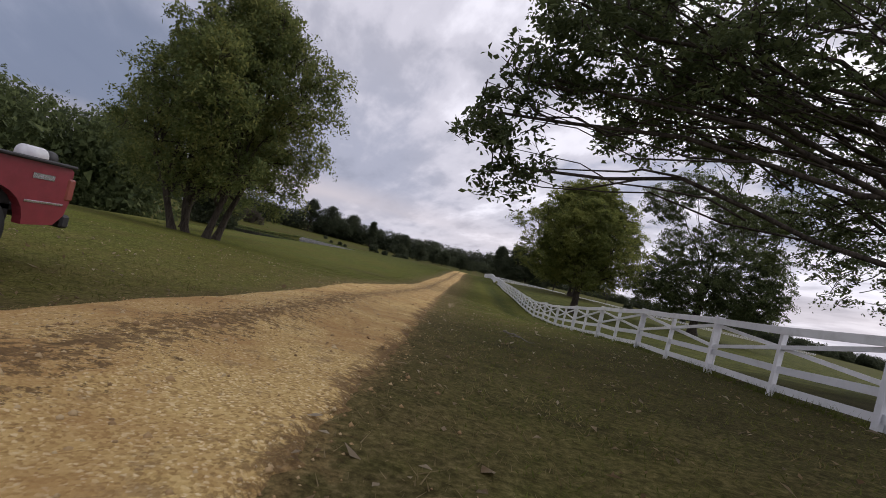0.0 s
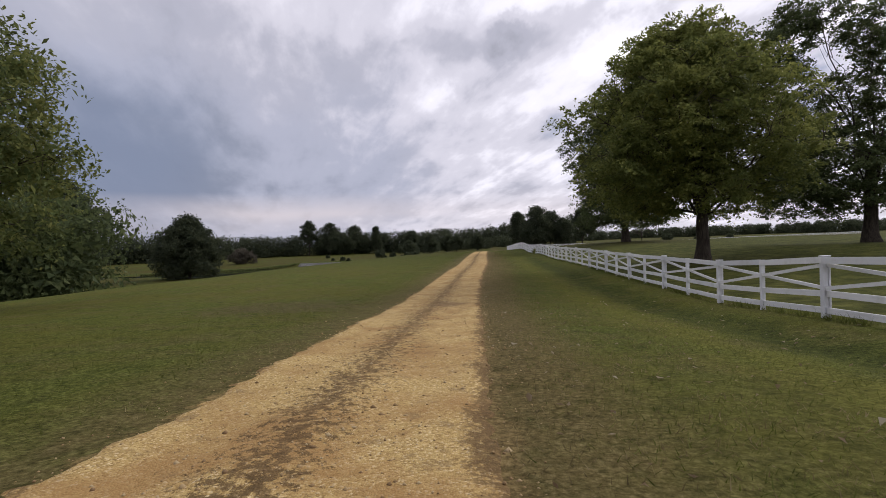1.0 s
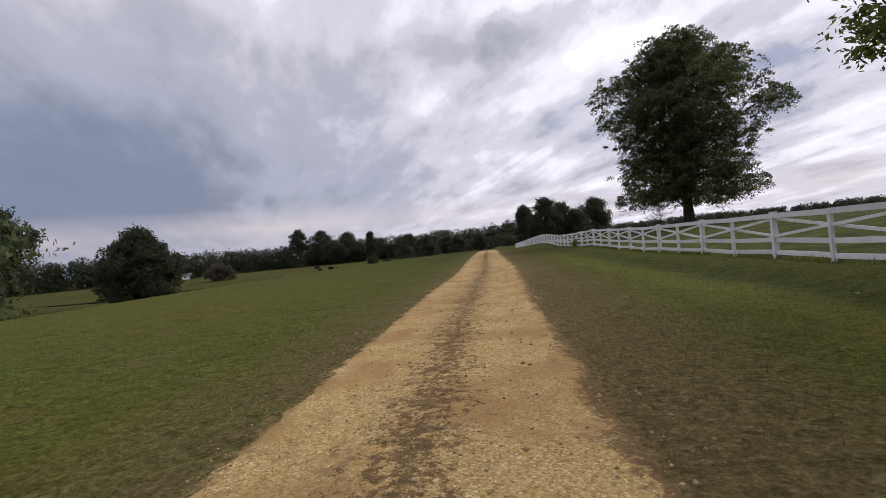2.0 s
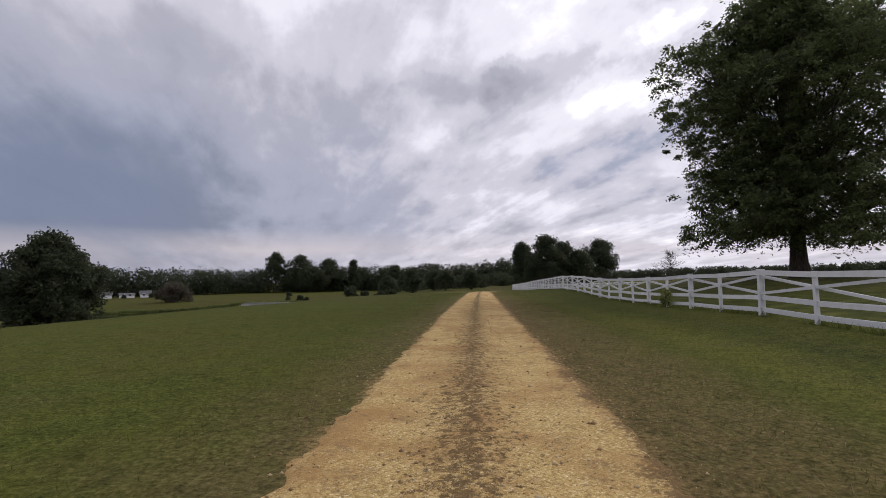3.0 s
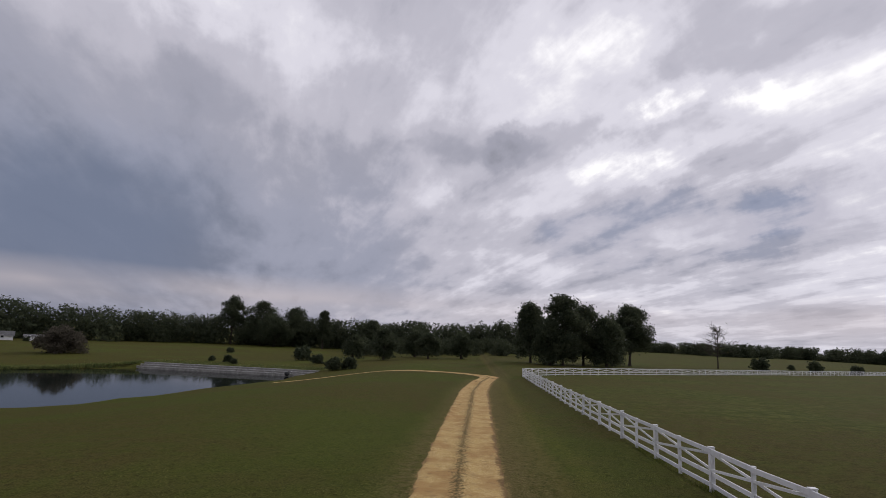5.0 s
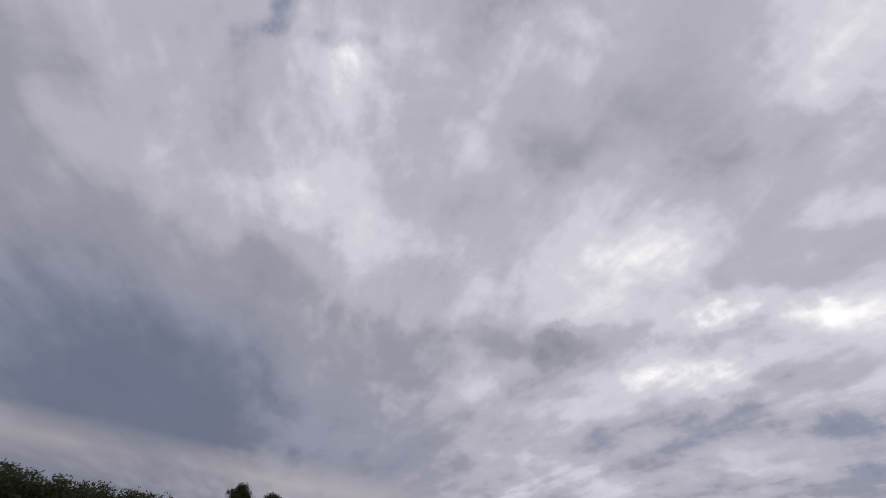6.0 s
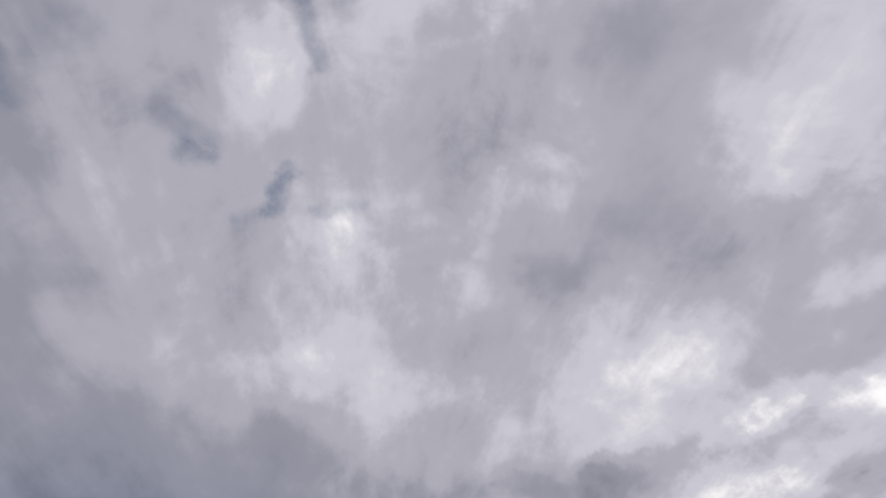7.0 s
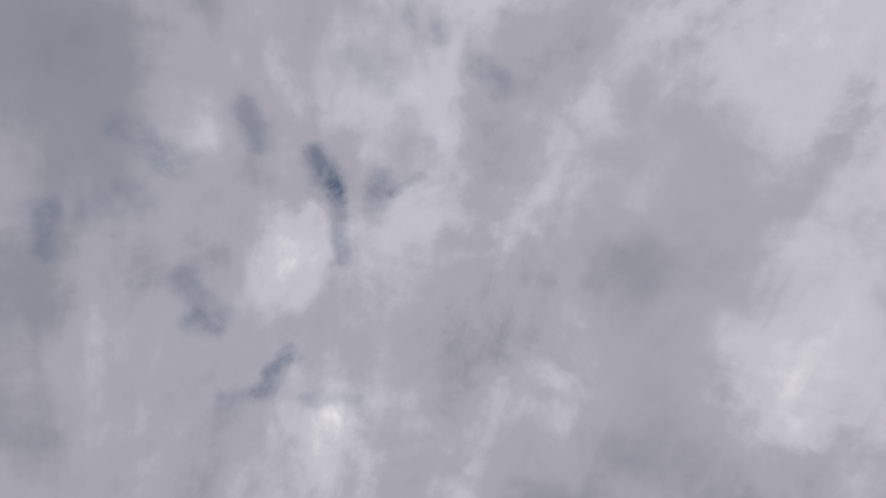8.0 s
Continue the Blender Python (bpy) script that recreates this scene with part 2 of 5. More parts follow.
def grass_material():
    """Mown grass over soil: broad patches, tufts, worn and leaf-strewn ground by the road."""
    m, t, b = material("mown_grass", 0.95, spec=0.04)
    p = position(t)
    sep = t.nodes.new("ShaderNodeSeparateXYZ")
    t.links.new(p, sep.inputs[0])
    x, y = sep.outputs[0], sep.outputs[1]
    broad = noise_tex(t, p, 0.13, 5.0, 0.65)
    patch = noise_tex(t, p, 0.7, 5.0, 0.65)
    tuft = noise_tex(t, p, 17.0, 7.0, 0.78)
    green = ramp(t, tuft, [(0.36, (0.028, 0.036, 0.007)), (0.50, (0.085, 0.102, 0.019)), (0.64, (0.190, 0.208, 0.050))])
    dry = ramp(t, tuft, [(0.34, (0.052, 0.042, 0.016)), (0.52, (0.140, 0.112, 0.045)), (0.70, (0.26, 0.212, 0.105))])
    yellow = ramp(t, tuft, [(0.3, (0.072, 0.070, 0.011)), (0.7, (0.155, 0.142, 0.034))])
    col = blend(t, ramp(t, broad, [(0.40, 0.0), (0.62, 0.75)]), green, yellow)
    col = blend(t, ramp(t, patch, [(0.48, 0.0), (0.68, 0.60)]), col, dry)
    blotch = noise_tex(t, p, 2.2, 6.0, 0.7)
    clump = noise_tex(t, p, 4.5, 6.0, 0.75)
    col = blend(t, ramp(t, blotch, [(0.50, 0.0), (0.70, 0.55)]), col, (0.034, 0.040, 0.010))
    # lighter and darker passes of the mower beside the fence
    pass_line = maths(t, "SINE", maths(t, "MULTIPLY", maths(t, "ADD", x, maths(t, "MULTIPLY", broad, 1.2)), 3.4))
    col = blend(t, maths(t, "MULTIPLY", ramp(t, pass_line, [(0.35, 0.0), (0.75, 0.20)]), 1.0), col, yellow)
    # worn strip along both edges of the track, broader under the trees at its start
    uv = t.nodes.new("ShaderNodeUVMap")
    uv.uv_map = "track"
    off = t.nodes.new("ShaderNodeSeparateXYZ")
    t.links.new(uv.outputs[0], off.inputs[0])
    edge = maths(t, "SUBTRACT", maths(t, "ABSOLUTE", maths(t, "SUBTRACT", off.outputs[0], 0.06)), 1.45)
    edge = maths(t, "ADD", edge, maths(t, "MULTIPLY", maths(t, "SUBTRACT", patch, 0.5), 0.8))
    near = ramp(t, maths(t, "DIVIDE", edge, 4.0), [(0.12, 1.0), (0.50, 0.0)])
    wide = ramp(t, maths(t, "DIVIDE", edge, 12.0), [(0.25, 0.50), (0.70, 0.06)])
    start = ramp(t, maths(t, "DIVIDE", maths(t, "ADD", y, 50.0), 60.0), [(0.25, 1.0), (0.70, 0.0)])
    worn = maths(t, "MAXIMUM", maths(t, "MULTIPLY", near, 0.90), maths(t, "MULTIPLY", wide, start))
    worn = maths(t, "MULTIPLY", worn, ramp(t, noise_tex(t, p, 2.4, 5.0, 0.7), [(0.33, 0.5), (0.58, 1.0)]))
    ragged = maths(t, "ADD", edge, maths(t, "MULTIPLY", maths(t, "SUBTRACT", noise_tex(t, p, 5.0, 7.0, 0.75), 0.5), 0.9))
    worn = maths(t, "MAXIMUM", worn, ramp(t, ragged, [(0.05, 0.95), (0.45, 0.0)]))
    before_bend = ramp(t, maths(t, "DIVIDE", y, 200.0), [(0.76, 1.0), (0.80, 0.0)])
    worn = maths(t, "MULTIPLY", worn, before_bend)
    col = blend(t, worn, col, dry)
    crumbs = maths(t, "MULTIPLY", ramp(t, maths(t, "ADD", ragged, 0.3), [(0.24, 0.85), (0.42, 0.0)]), before_bend)
    col = blend(t, crumbs, col, ramp(t, tuft, [(0.38, (0.12, 0.080, 0.034)), (0.62, (0.42, 0.30, 0.13))]))
    # sand washed out beside the track, and bare earth in a dip of the lawn
    wash = maths(t, "ADD", maths(t, "ABSOLUTE", maths(t, "SUBTRACT", x, 1.64)), maths(t, "MULTIPLY", maths(t, "ABSOLUTE", maths(t, "ADD", y, 24.6)), 0.055))
    wash = maths(t, "ADD", wash, maths(t, "MULTIPLY", maths(t, "SUBTRACT", noise_tex(t, p, 4.0, 6.0, 0.7), 0.5), 0.35))
    col = blend(t, ramp(t, wash, [(0.09, 0.70), (0.20, 0.0)]), col, ramp(t, tuft, [(0.38, (0.24, 0.17, 0.10)), (0.62, (0.50, 0.40, 0.27))]))
    dip = t.nodes.new("ShaderNodeVectorMath")
    dip.operation = "DISTANCE"
    t.links.new(p, dip.inputs[0])
    dip.inputs[1].default_value = (-6.4, -3.8, 0.0)
    earth = maths(t, "ADD", maths(t, "DIVIDE", dip.outputs["Value"], 4.0), maths(t, "MULTIPLY", maths(t, "SUBTRACT", blotch, 0.5), 2.6))
    col = blend(t, ramp(t, earth, [(0.45, 0.45), (0.85, 0.0)]), col, ramp(t, tuft, [(0.38, (0.05, 0.034, 0.020)), (0.62, (0.19, 0.135, 0.085))]))
    # ranker, yellower meadow beyond the pond
    meadow = maths(t, "MULTIPLY", ramp(t, maths(t, "DIVIDE", y, 300.0), [(0.66, 0.0), (0.72, 0.38)]), ramp(t, maths(t, "DIVIDE", x, -100.0), [(0.15, 0.0), (0.45, 1.0)]))
    col = blend(t, meadow, col, yellow)
    # trodden bare soil round the great paddock oak, darkened with its painted shade
    from_oak = t.nodes.new("ShaderNodeVectorMath")
    from_oak.operation = "DISTANCE"
    t.links.new(p, from_oak.inputs[0])
    from_oak.inputs[1].default_value = (23, 68, 0.8)
    bare = maths(t, "ADD", maths(t, "DIVIDE", from_oak.outputs["Value"], 14.0), maths(t, "MULTIPLY", maths(t, "SUBTRACT", patch, 0.5), 1.2))
    col = blend(t, ramp(t, bare, [(0.55, 0.85), (0.95, 0.0)]), col, ramp(t, tuft, [(0.3, (0.022, 0.016, 0.011)), (0.7, (0.075, 0.055, 0.036))]))
    # rough tussocks in the paddock and the far meadow
    tussock = noise_tex(t, p, 0.9, 6.0, 0.72)
    rough = maths(t, "MAXIMUM", ramp(t, maths(t, "SUBTRACT", x, 8.0), [(0.0, 0.0), (0.5, 0.8)]), ramp(t, maths(t, "DIVIDE", y, 300.0), [(0.66, 0.0), (0.70, 0.6)]))
    col = blend(t, rough, col, ramp(t, tussock, [(0.38, (0.028, 0.034, 0.009)), (0.50, (0.062, 0.070, 0.017)), (0.64, (0.130, 0.130, 0.036))]))
    # lusher, darker sward further along
    lush = maths(t, "MULTIPLY", ramp(t, maths(t, "DIVIDE", y, 200.0), [(0.10, 0.0), (0.35, 0.92)]), maths(t, "SUBTRACT", 1.0, worn))
    col = blend(t, maths(t, "MULTIPLY", lush, maths(t, "SUBTRACT", 1.0, rough)), col, ramp(t, tuft, [(0.36, (0.023, 0.031, 0.006)), (0.64, (0.104, 0.118, 0.024))]))
    # drifts of olive and brown through the sward further along, and greener stripes along the track
    drift = noise_tex(t, p, 0.055, 4.0, 0.6)
    along = ramp(t, maths(t, "DIVIDE", y, 200.0), [(0.24, 0.0), (0.45, 1.0)])
    inside = maths(t, "MULTIPLY", along, maths(t, "SUBTRACT", 1.0, worn))
    col = blend(t, maths(t, "MULTIPLY", inside, ramp(t, drift, [(0.38, 0.0), (0.56, 0.85)])), col, ramp(t, tuft, [(0.36, (0.036, 0.030, 0.009)), (0.64, (0.112, 0.094, 0.030))]))
    stripe = noise_tex(t, uv.outputs[0], 0.9, 3.0, 0.5)
    col = blend(t, maths(t, "MULTIPLY", inside, ramp(t, stripe, [(0.44, 0.0), (0.62, 0.45)])), col, ramp(t, tuft, [(0.36, (0.026, 0.034, 0.006)), (0.64, (0.098, 0.122, 0.022))]))
    # a drier line left by the mower's edge
    line = maths(t, "ABSOLUTE", maths(t, "ADD", maths(t, "SUBTRACT", off.outputs[0], 3.3), maths(t, "MULTIPLY", maths(t, "SUBTRACT", patch, 0.5), 0.9)))
    line = maths(t, "MULTIPLY", ramp(t, line, [(0.05, 0.30), (0.50, 0.0)]), ramp(t, maths(t, "DIVIDE", y, 100.0), [(0.35, 0.0), (0.50, 1.0)]))
    line = maths(t, "MULTIPLY", line, ramp(t, maths(t, "DIVIDE", y, 200.0), [(0.70, 1.0), (0.78, 0.0)]))
    col = blend(t, line, col, yellow)
    # a drier straw verge on the fence side, ending in a mown edge
    right_edge = maths(t, "ADD", maths(t, "ADD", off.outputs[0], maths(t, "DIVIDE", maths(t, "SUBTRACT", 15.0, y), 22.0, clamp=True)), maths(t, "MULTIPLY", maths(t, "SUBTRACT", blotch, 0.5), 0.9))
    straw = maths(t, "MULTIPLY", ramp(t, maths(t, "DIVIDE", right_edge, 10.0), [(0.10, 0.0), (0.14, 0.78), (0.33, 0.62), (0.40, 0.0)]), ramp(t, clump, [(0.36, 0.45), (0.56, 1.0)]))
    straw = maths(t, "MULTIPLY", straw, ramp(t, maths(t, "DIVIDE", maths(t, "ADD", y, 30.0), 100.0), [(0.02, 0.0), (0.14, 1.0), (0.90, 1.0), (1.0, 0.6)]))
    col = blend(t, straw, col, ramp(t, tuft, [(0.34, (0.050, 0.036, 0.014)), (0.52, (0.150, 0.112, 0.046)), (0.70, (0.29, 0.225, 0.115))]))
    # leaf mould plus the spreading oak's shade, painted into the colour at the track's start
    mould_shade_at = t.nodes.new("ShaderNodeVectorMath")
    mould_shade_at.operation = "DISTANCE"
    t.links.new(p, mould_shade_at.inputs[0])
    mould_shade_at.inputs[1].default_value = (11.0, -40.0, 2.0)
    mould_shade = maths(t, "ADD", maths(t, "DIVIDE", mould_shade_at.outputs["Value"], 14.0), maths(t, "MULTIPLY", maths(t, "SUBTRACT", patch, 0.5), 0.8))
    mould_shade = maths(t, "MULTIPLY", ramp(t, mould_shade, [(0.45, 0.85), (0.95, 0.0)]), ramp(t, blotch, [(0.35, 0.7), (0.60, 1.0)]))
    col = blend(t, mould_shade, col, ramp(t, tuft, [(0.36, (0.016, 0.014, 0.007)), (0.52, (0.046, 0.040, 0.017)), (0.66, (0.115, 0.082, 0.042))]))
    # a yellower bank and a ranker, darker ditch between the track and the fence
    stretch = maths(t, "MULTIPLY", ramp(t, maths(t, "DIVIDE", maths(t, "ADD", y, 40.0), 100.0), [(0.08, 0.0), (0.24, 1.0)]), ramp(t, maths(t, "DIVIDE", y, 100.0), [(0.25, 1.0), (0.60, 0.25)]))
    sway = maths(t, "MULTIPLY", maths(t, "SUBTRACT", patch, 0.5), 2.2)
    bank = ramp(t, maths(t, "ABSOLUTE", maths(t, "ADD", maths(t, "SUBTRACT", x, 4.4), sway)), [(0.20, 0.60), (0.85, 0.0)])
    col = blend(t, maths(t, "MULTIPLY", bank, stretch), col, ramp(t, tuft, [(0.36, (0.070, 0.074, 0.012)), (0.64, (0.205, 0.190, 0.042))]))
    ditch = ramp(t, maths(t, "ABSOLUTE", maths(t, "ADD", maths(t, "SUBTRACT", x, 6.0), sway)), [(0.20, 0.75), (0.90, 0.0)])
    ditch = maths(t, "MULTIPLY", ditch, ramp(t, blotch, [(0.36, 0.35), (0.58, 1.0)]))
    col = blend(t, maths(t, "MULTIPLY", ditch, stretch), col, ramp(t, tuft, [(0.36, (0.012, 0.017, 0.005)), (0.64, (0.058, 0.072, 0.018))]))
    # clumps thicker and thinner
    col = blend(t, 1.0, col, ramp(t, clump, [(0.34, (0.58, 0.60, 0.58)), (0.50, (0.97, 0.97, 0.97)), (0.64, (1.0, 1.0, 1.0))]), "MULTIPLY")
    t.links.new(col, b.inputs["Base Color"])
    bump(t, b, maths(t, "ADD", noise_tex(t, p, 34.0, 6.0, 0.75), maths(t, "MULTIPLY", clump, 1.5)), 0.6, 0.035)
    return m


def gravel_material():
    """Sandy gravel with a grassy, dirty median and crumbling edges; the map runs across and along the track."""
    m, t, b = material("sandy_gravel", 0.95, spec=0.12)
    p = position(t)
    uv = t.nodes.new("ShaderNodeUVMap")
    uv.uv_map = "track"
    sep = t.nodes.new("ShaderNodeSeparateXYZ")
    t.links.new(uv.outputs[0], sep.inputs[0])
    u = sep.outputs[0]
    v = t.nodes.new("ShaderNodeTexVoronoi")
    v.inputs["Scale"].default_value = 62.0
    t.links.new(p, v.inputs["Vector"])
    shade = t.nodes.new("ShaderNodeSeparateColor")
    t.links.new(v.outputs["Color"], shade.inputs[0])
    stone = ramp(t, shade.outputs[0], [(0.0, (0.29, 0.185, 0.070)), (0.40, (0.47, 0.325, 0.125)), (0.85, (0.58, 0.42, 0.180)), (1.0, (0.74, 0.60, 0.36))])
    broad = noise_tex(t, p, 0.8, 5.0, 0.65)
    damp = noise_tex(t, p, 3.3, 6.0, 0.7)
    speck = noise_tex(t, p, 14.0, 5.0, 0.75)
    col = blend(t, ramp(t, broad, [(0.44, 0.0), (0.62, 0.75)]), stone, (0.34, 0.195, 0.075))
    col = blend(t, ramp(t, damp, [(0.56, 0.0), (0.64, 0.5)]), col, (0.20, 0.13, 0.065))
    dirt = ramp(t, speck, [(0.35, (0.066, 0.041, 0.019)), (0.55, (0.150, 0.094, 0.042)), (0.72, (0.31, 0.205, 0.090))])
    au = maths(t, "ABSOLUTE", maths(t, "ADD", u, 0.08))
    wob = maths(t, "MULTIPLY", maths(t, "SUBTRACT", noise_tex(t, p, 0.9, 5.0, 0.7), 0.5), 1.1)
    wob = maths(t, "ADD", wob, maths(t, "MULTIPLY", maths(t, "SUBTRACT", speck, 0.5), 1.1))
    crumbs = noise_tex(t, p, 9.5, 8.0, 0.82)
    tight = maths(t, "ADD", maths(t, "MULTIPLY", maths(t, "DIVIDE", maths(t, "SUBTRACT", sep.outputs[1], 40.0), 25.0, clamp=True), 0.9), 1.75)
    median = maths(t, "SUBTRACT", maths(t, "MULTIPLY", au, tight), maths(t, "MULTIPLY", maths(t, "SUBTRACT", crumbs, 0.50), 7.5))
    median = ramp(t, median, [(0.22, 1.0), (0.42, 0.0)])
    # grass takes hold along the middle further on
    dirt_far = ramp(t, speck, [(0.35, (0.030, 0.028, 0.009)), (0.65, (0.115, 0.092, 0.036))])
    ridge_col = blend(t, ramp(t, maths(t, "DIVIDE", sep.outputs[1], 100.0), [(0.36, 0.0), (0.55, 0.8)]), dirt, dirt_far)
    # a churned damp patch with tyre marks
    mud = t.nodes.new("ShaderNodeVectorMath")
    mud.operation = "DISTANCE"
    flat_p = t.nodes.new("ShaderNodeMapping")
    flat_p.inputs["Scale"].default_value = (1.0, 0.55, 0.0)
    t.links.new(p, flat_p.inputs[0])
    t.links.new(flat_p.outputs[0], mud.inputs[0])
    mud.inputs[1].default_value = (-0.55, -2.2, 0.0)
    mud_at = maths(t, "ADD", mud.outputs["Value"], maths(t, "MULTIPLY", maths(t, "SUBTRACT", damp, 0.5), 2.4))
    col = blend(t, ramp(t, mud_at, [(0.35, 0.75), (0.85, 0.0)]), col, ramp(t, speck, [(0.35, (0.13, 0.080, 0.040)), (0.65, (0.29, 0.185, 0.092))]))
    verge = ramp(t, maths(t, "SUBTRACT", maths(t, "ADD", au, maths(t, "MULTIPLY", wob, 0.8)), 0.62), [(0.73, 0.0), (0.86, 0.9)])
    col = blend(t, maths(t, "MULTIPLY", median, 0.88), col, ridge_col)
    col = blend(t, verge, col, dirt)
    t.links.new(col, b.inputs["Base Color"])
    h = maths(t, "ADD", maths(t, "MULTIPLY", v.outputs["Distance"], -0.6), noise_tex(t, p, 12.0, 6.0, 0.75))
    bump(t, b, h, 0.55, 0.025)
    return m


def leaf_material(name, dark, mid, light):
    m, t, b = material(name, 0.6, spec=0.10)
    r = per_island(t)
    drift = ramp(t, noise_tex(t, position(t), 0.30, 3.0, 0.5), [(0.32, 0.0), (0.68, 1.0)])
    spray = ramp(t, noise_tex(t, position(t), 1.7, 2.0, 0.5), [(0.34, 0.0), (0.66, 1.0)])
    f = maths(t, "ADD", maths(t, "MULTIPLY", r, 0.38), maths(t, "ADD", maths(t, "MULTIPLY", drift, 0.34), maths(t, "MULTIPLY", spray, 0.28)))
    col = ramp(t, f, [(0.22, dark), (0.50, mid), (0.78, light)])
    t.links.new(col, b.inputs["Base Color"])
    trans = t.nodes.new("ShaderNodeBsdfTranslucent")
    t.links.new(blend(t, 0.5, col, light), trans.inputs[0])
    mix = t.nodes.new("ShaderNodeMixShader")
    mix.inputs[0].default_value = 0.44
    t.links.new(b.outputs[0], mix.inputs[1])
    t.links.new(trans.outputs[0], mix.inputs[2])
    t.links.new(mix.outputs[0], t.nodes["Material Output"].inputs[0])
    return m


def bark_material(name, dark, light):
    m, t, b = material(name, 0.92, spec=0.2)
    v = t.nodes.new("ShaderNodeMapping")
    v.inputs["Scale"].default_value = (1, 1, 0.22)
    t.links.new(position(t), v.inputs[0])
    n = noise_tex(t, v.outputs[0], 9.0, 7.0, 0.7)
    t.links.new(ramp(t, n, [(0.35, dark), (0.66, light)]), b.inputs["Base Color"])
    bump(t, b, n, 0.9, 0.04)
    return m


def paint_material():
    """White fence paint, grimy low down in blotches and varied board by board."""
    m, t, b = material("white_fence_paint", 0.55, spec=0.35)
    p = position(t)
    grime = noise_tex(t, p, 2.6, 6.0, 0.7)
    grain = noise_tex(t, p, 30.0, 3.0, 0.6)
    base = ramp(t, per_object(t), [(0.0, (0.68, 0.69, 0.72)), (1.0, (0.82, 0.82, 0.83))])
    col = blend(t, ramp(t, grime, [(0.50, 0.0), (0.78, 0.5)]), base, (0.42, 0.42, 0.38))
    t.links.new(col, b.inputs["Base Color"])
    bump(t, b, grain, 0.25, 0.004)
    return m


def water_material():
    m, t, b = material("pond_water", 0.05, spec=0.35)
    b.inputs["Base Color"].default_value = (0.010, 0.014, 0.012, 1)
    b.inputs["IOR"].default_value = 1.33
    p = position(t)
    v = t.nodes.new("ShaderNodeMapping")
    v.inputs["Scale"].default_value = (1.0, 0.6, 1.0)
    t.links.new(p, v.inputs[0])
    bump(t, b, noise_tex(t, v.outputs[0], 1.6, 4.0, 0.6), 0.06, 0.03)
    return m


def glow_free(name, col, rough=0.5, metal=0.0):
    m, t, b = material(name, rough, metal)
    n = noise_tex(t, local(t), 6.0, 4.0, 0.6)
    c2 = tuple(c * 0.78 for c in col)
    t.links.new(ramp(t, n, [(0.3, c2), (0.7, col)]), b.inputs["Base Color"])
    return m


GRASS = grass_material()
GRAVEL = gravel_material()
PAINT = paint_material()
WATER = water_material()
BARK = bark_material("grey_brown_bark", (0.022, 0.018, 0.014), (0.085, 0.070, 0.055))
BARK_PALE = bark_material("pale_grey_bark", (0.10, 0.09, 0.08), (0.26, 0.24, 0.21))
LEAF_OAK = leaf_material("dark_oak_leaves", (0.036, 0.050, 0.024), (0.078, 0.103, 0.044), (0.155, 0.182, 0.075))
LEAF_MAPLE = leaf_material("mid_green_leaves", (0.054, 0.076, 0.024), (0.145, 0.176, 0.052), (0.31, 0.32, 0.095))
LEAF_WILLOW = leaf_material("olive_leaves", (0.045, 0.070, 0.027), (0.112, 0.150, 0.055), (0.25, 0.255, 0.085))
LEAF_FAR = leaf_material("distant_leaves", (0.032, 0.042, 0.027), (0.056, 0.070, 0.041), (0.092, 0.104, 0.057))
LEAF_BROWN = leaf_material("russet_leaves", (0.050, 0.044, 0.034), (0.090, 0.080, 0.062), (0.14, 0.125, 0.095))
LEAF_DRY = leaf_material("dry_fallen_leaves", (0.085, 0.048, 0.021), (0.19, 0.13, 0.068), (0.40, 0.35, 0.26))
BLADE = leaf_material("grass_blades", (0.040, 0.050, 0.010), (0.085, 0.103, 0.020), (0.190, 0.205, 0.055))
BLADE_DRY = leaf_material("straw_blades", (0.085, 0.064, 0.027), (0.175, 0.135, 0.062), (0.34, 0.275, 0.155))
RED = glow_free("faded_red_paint", (0.30, 0.045, 0.060), 0.30)
RUBBER = simple("tyre_rubber", (0.012, 0.012, 0.012), (0.028, 0.028, 0.028), 8, 0.85)
CHROME = glow_free("scuffed_chrome", (0.6, 0.6, 0.62), 0.25, 1.0)
GLASS_RED = glow_free("tail_lamp_plastic", (0.35, 0.10, 0.08), 0.2)
PLASTIC_WHITE = glow_free("white_plastic", (0.75, 0.76, 0.78), 0.4)
DARK = glow_free("dark_steel", (0.03, 0.03, 0.032), 0.6)
TIMBER = simple("weathered_timber", (0.16, 0.155, 0.145), (0.36, 0.35, 0.33), 1.3, 0.85)
STONE = simple("pale_bank_stone", (0.25, 0.25, 0.24), (0.48, 0.48, 0.46), 1.5, 0.9)
MUD = simple("silted_boards", (0.025, 0.022, 0.016), (0.075, 0.065, 0.045), 1.2, 0.9)
SIDING = simple("white_siding", (0.62, 0.63, 0.64), (0.80, 0.80, 0.80), 0.8, 0.6)
SHINGLE = simple("grey_shingles", (0.06, 0.06, 0.065), (0.14, 0.14, 0.145), 1.6, 0.9)
WINDOW = glow_free("dark_window_glass", (0.02, 0.025, 0.03), 0.08)

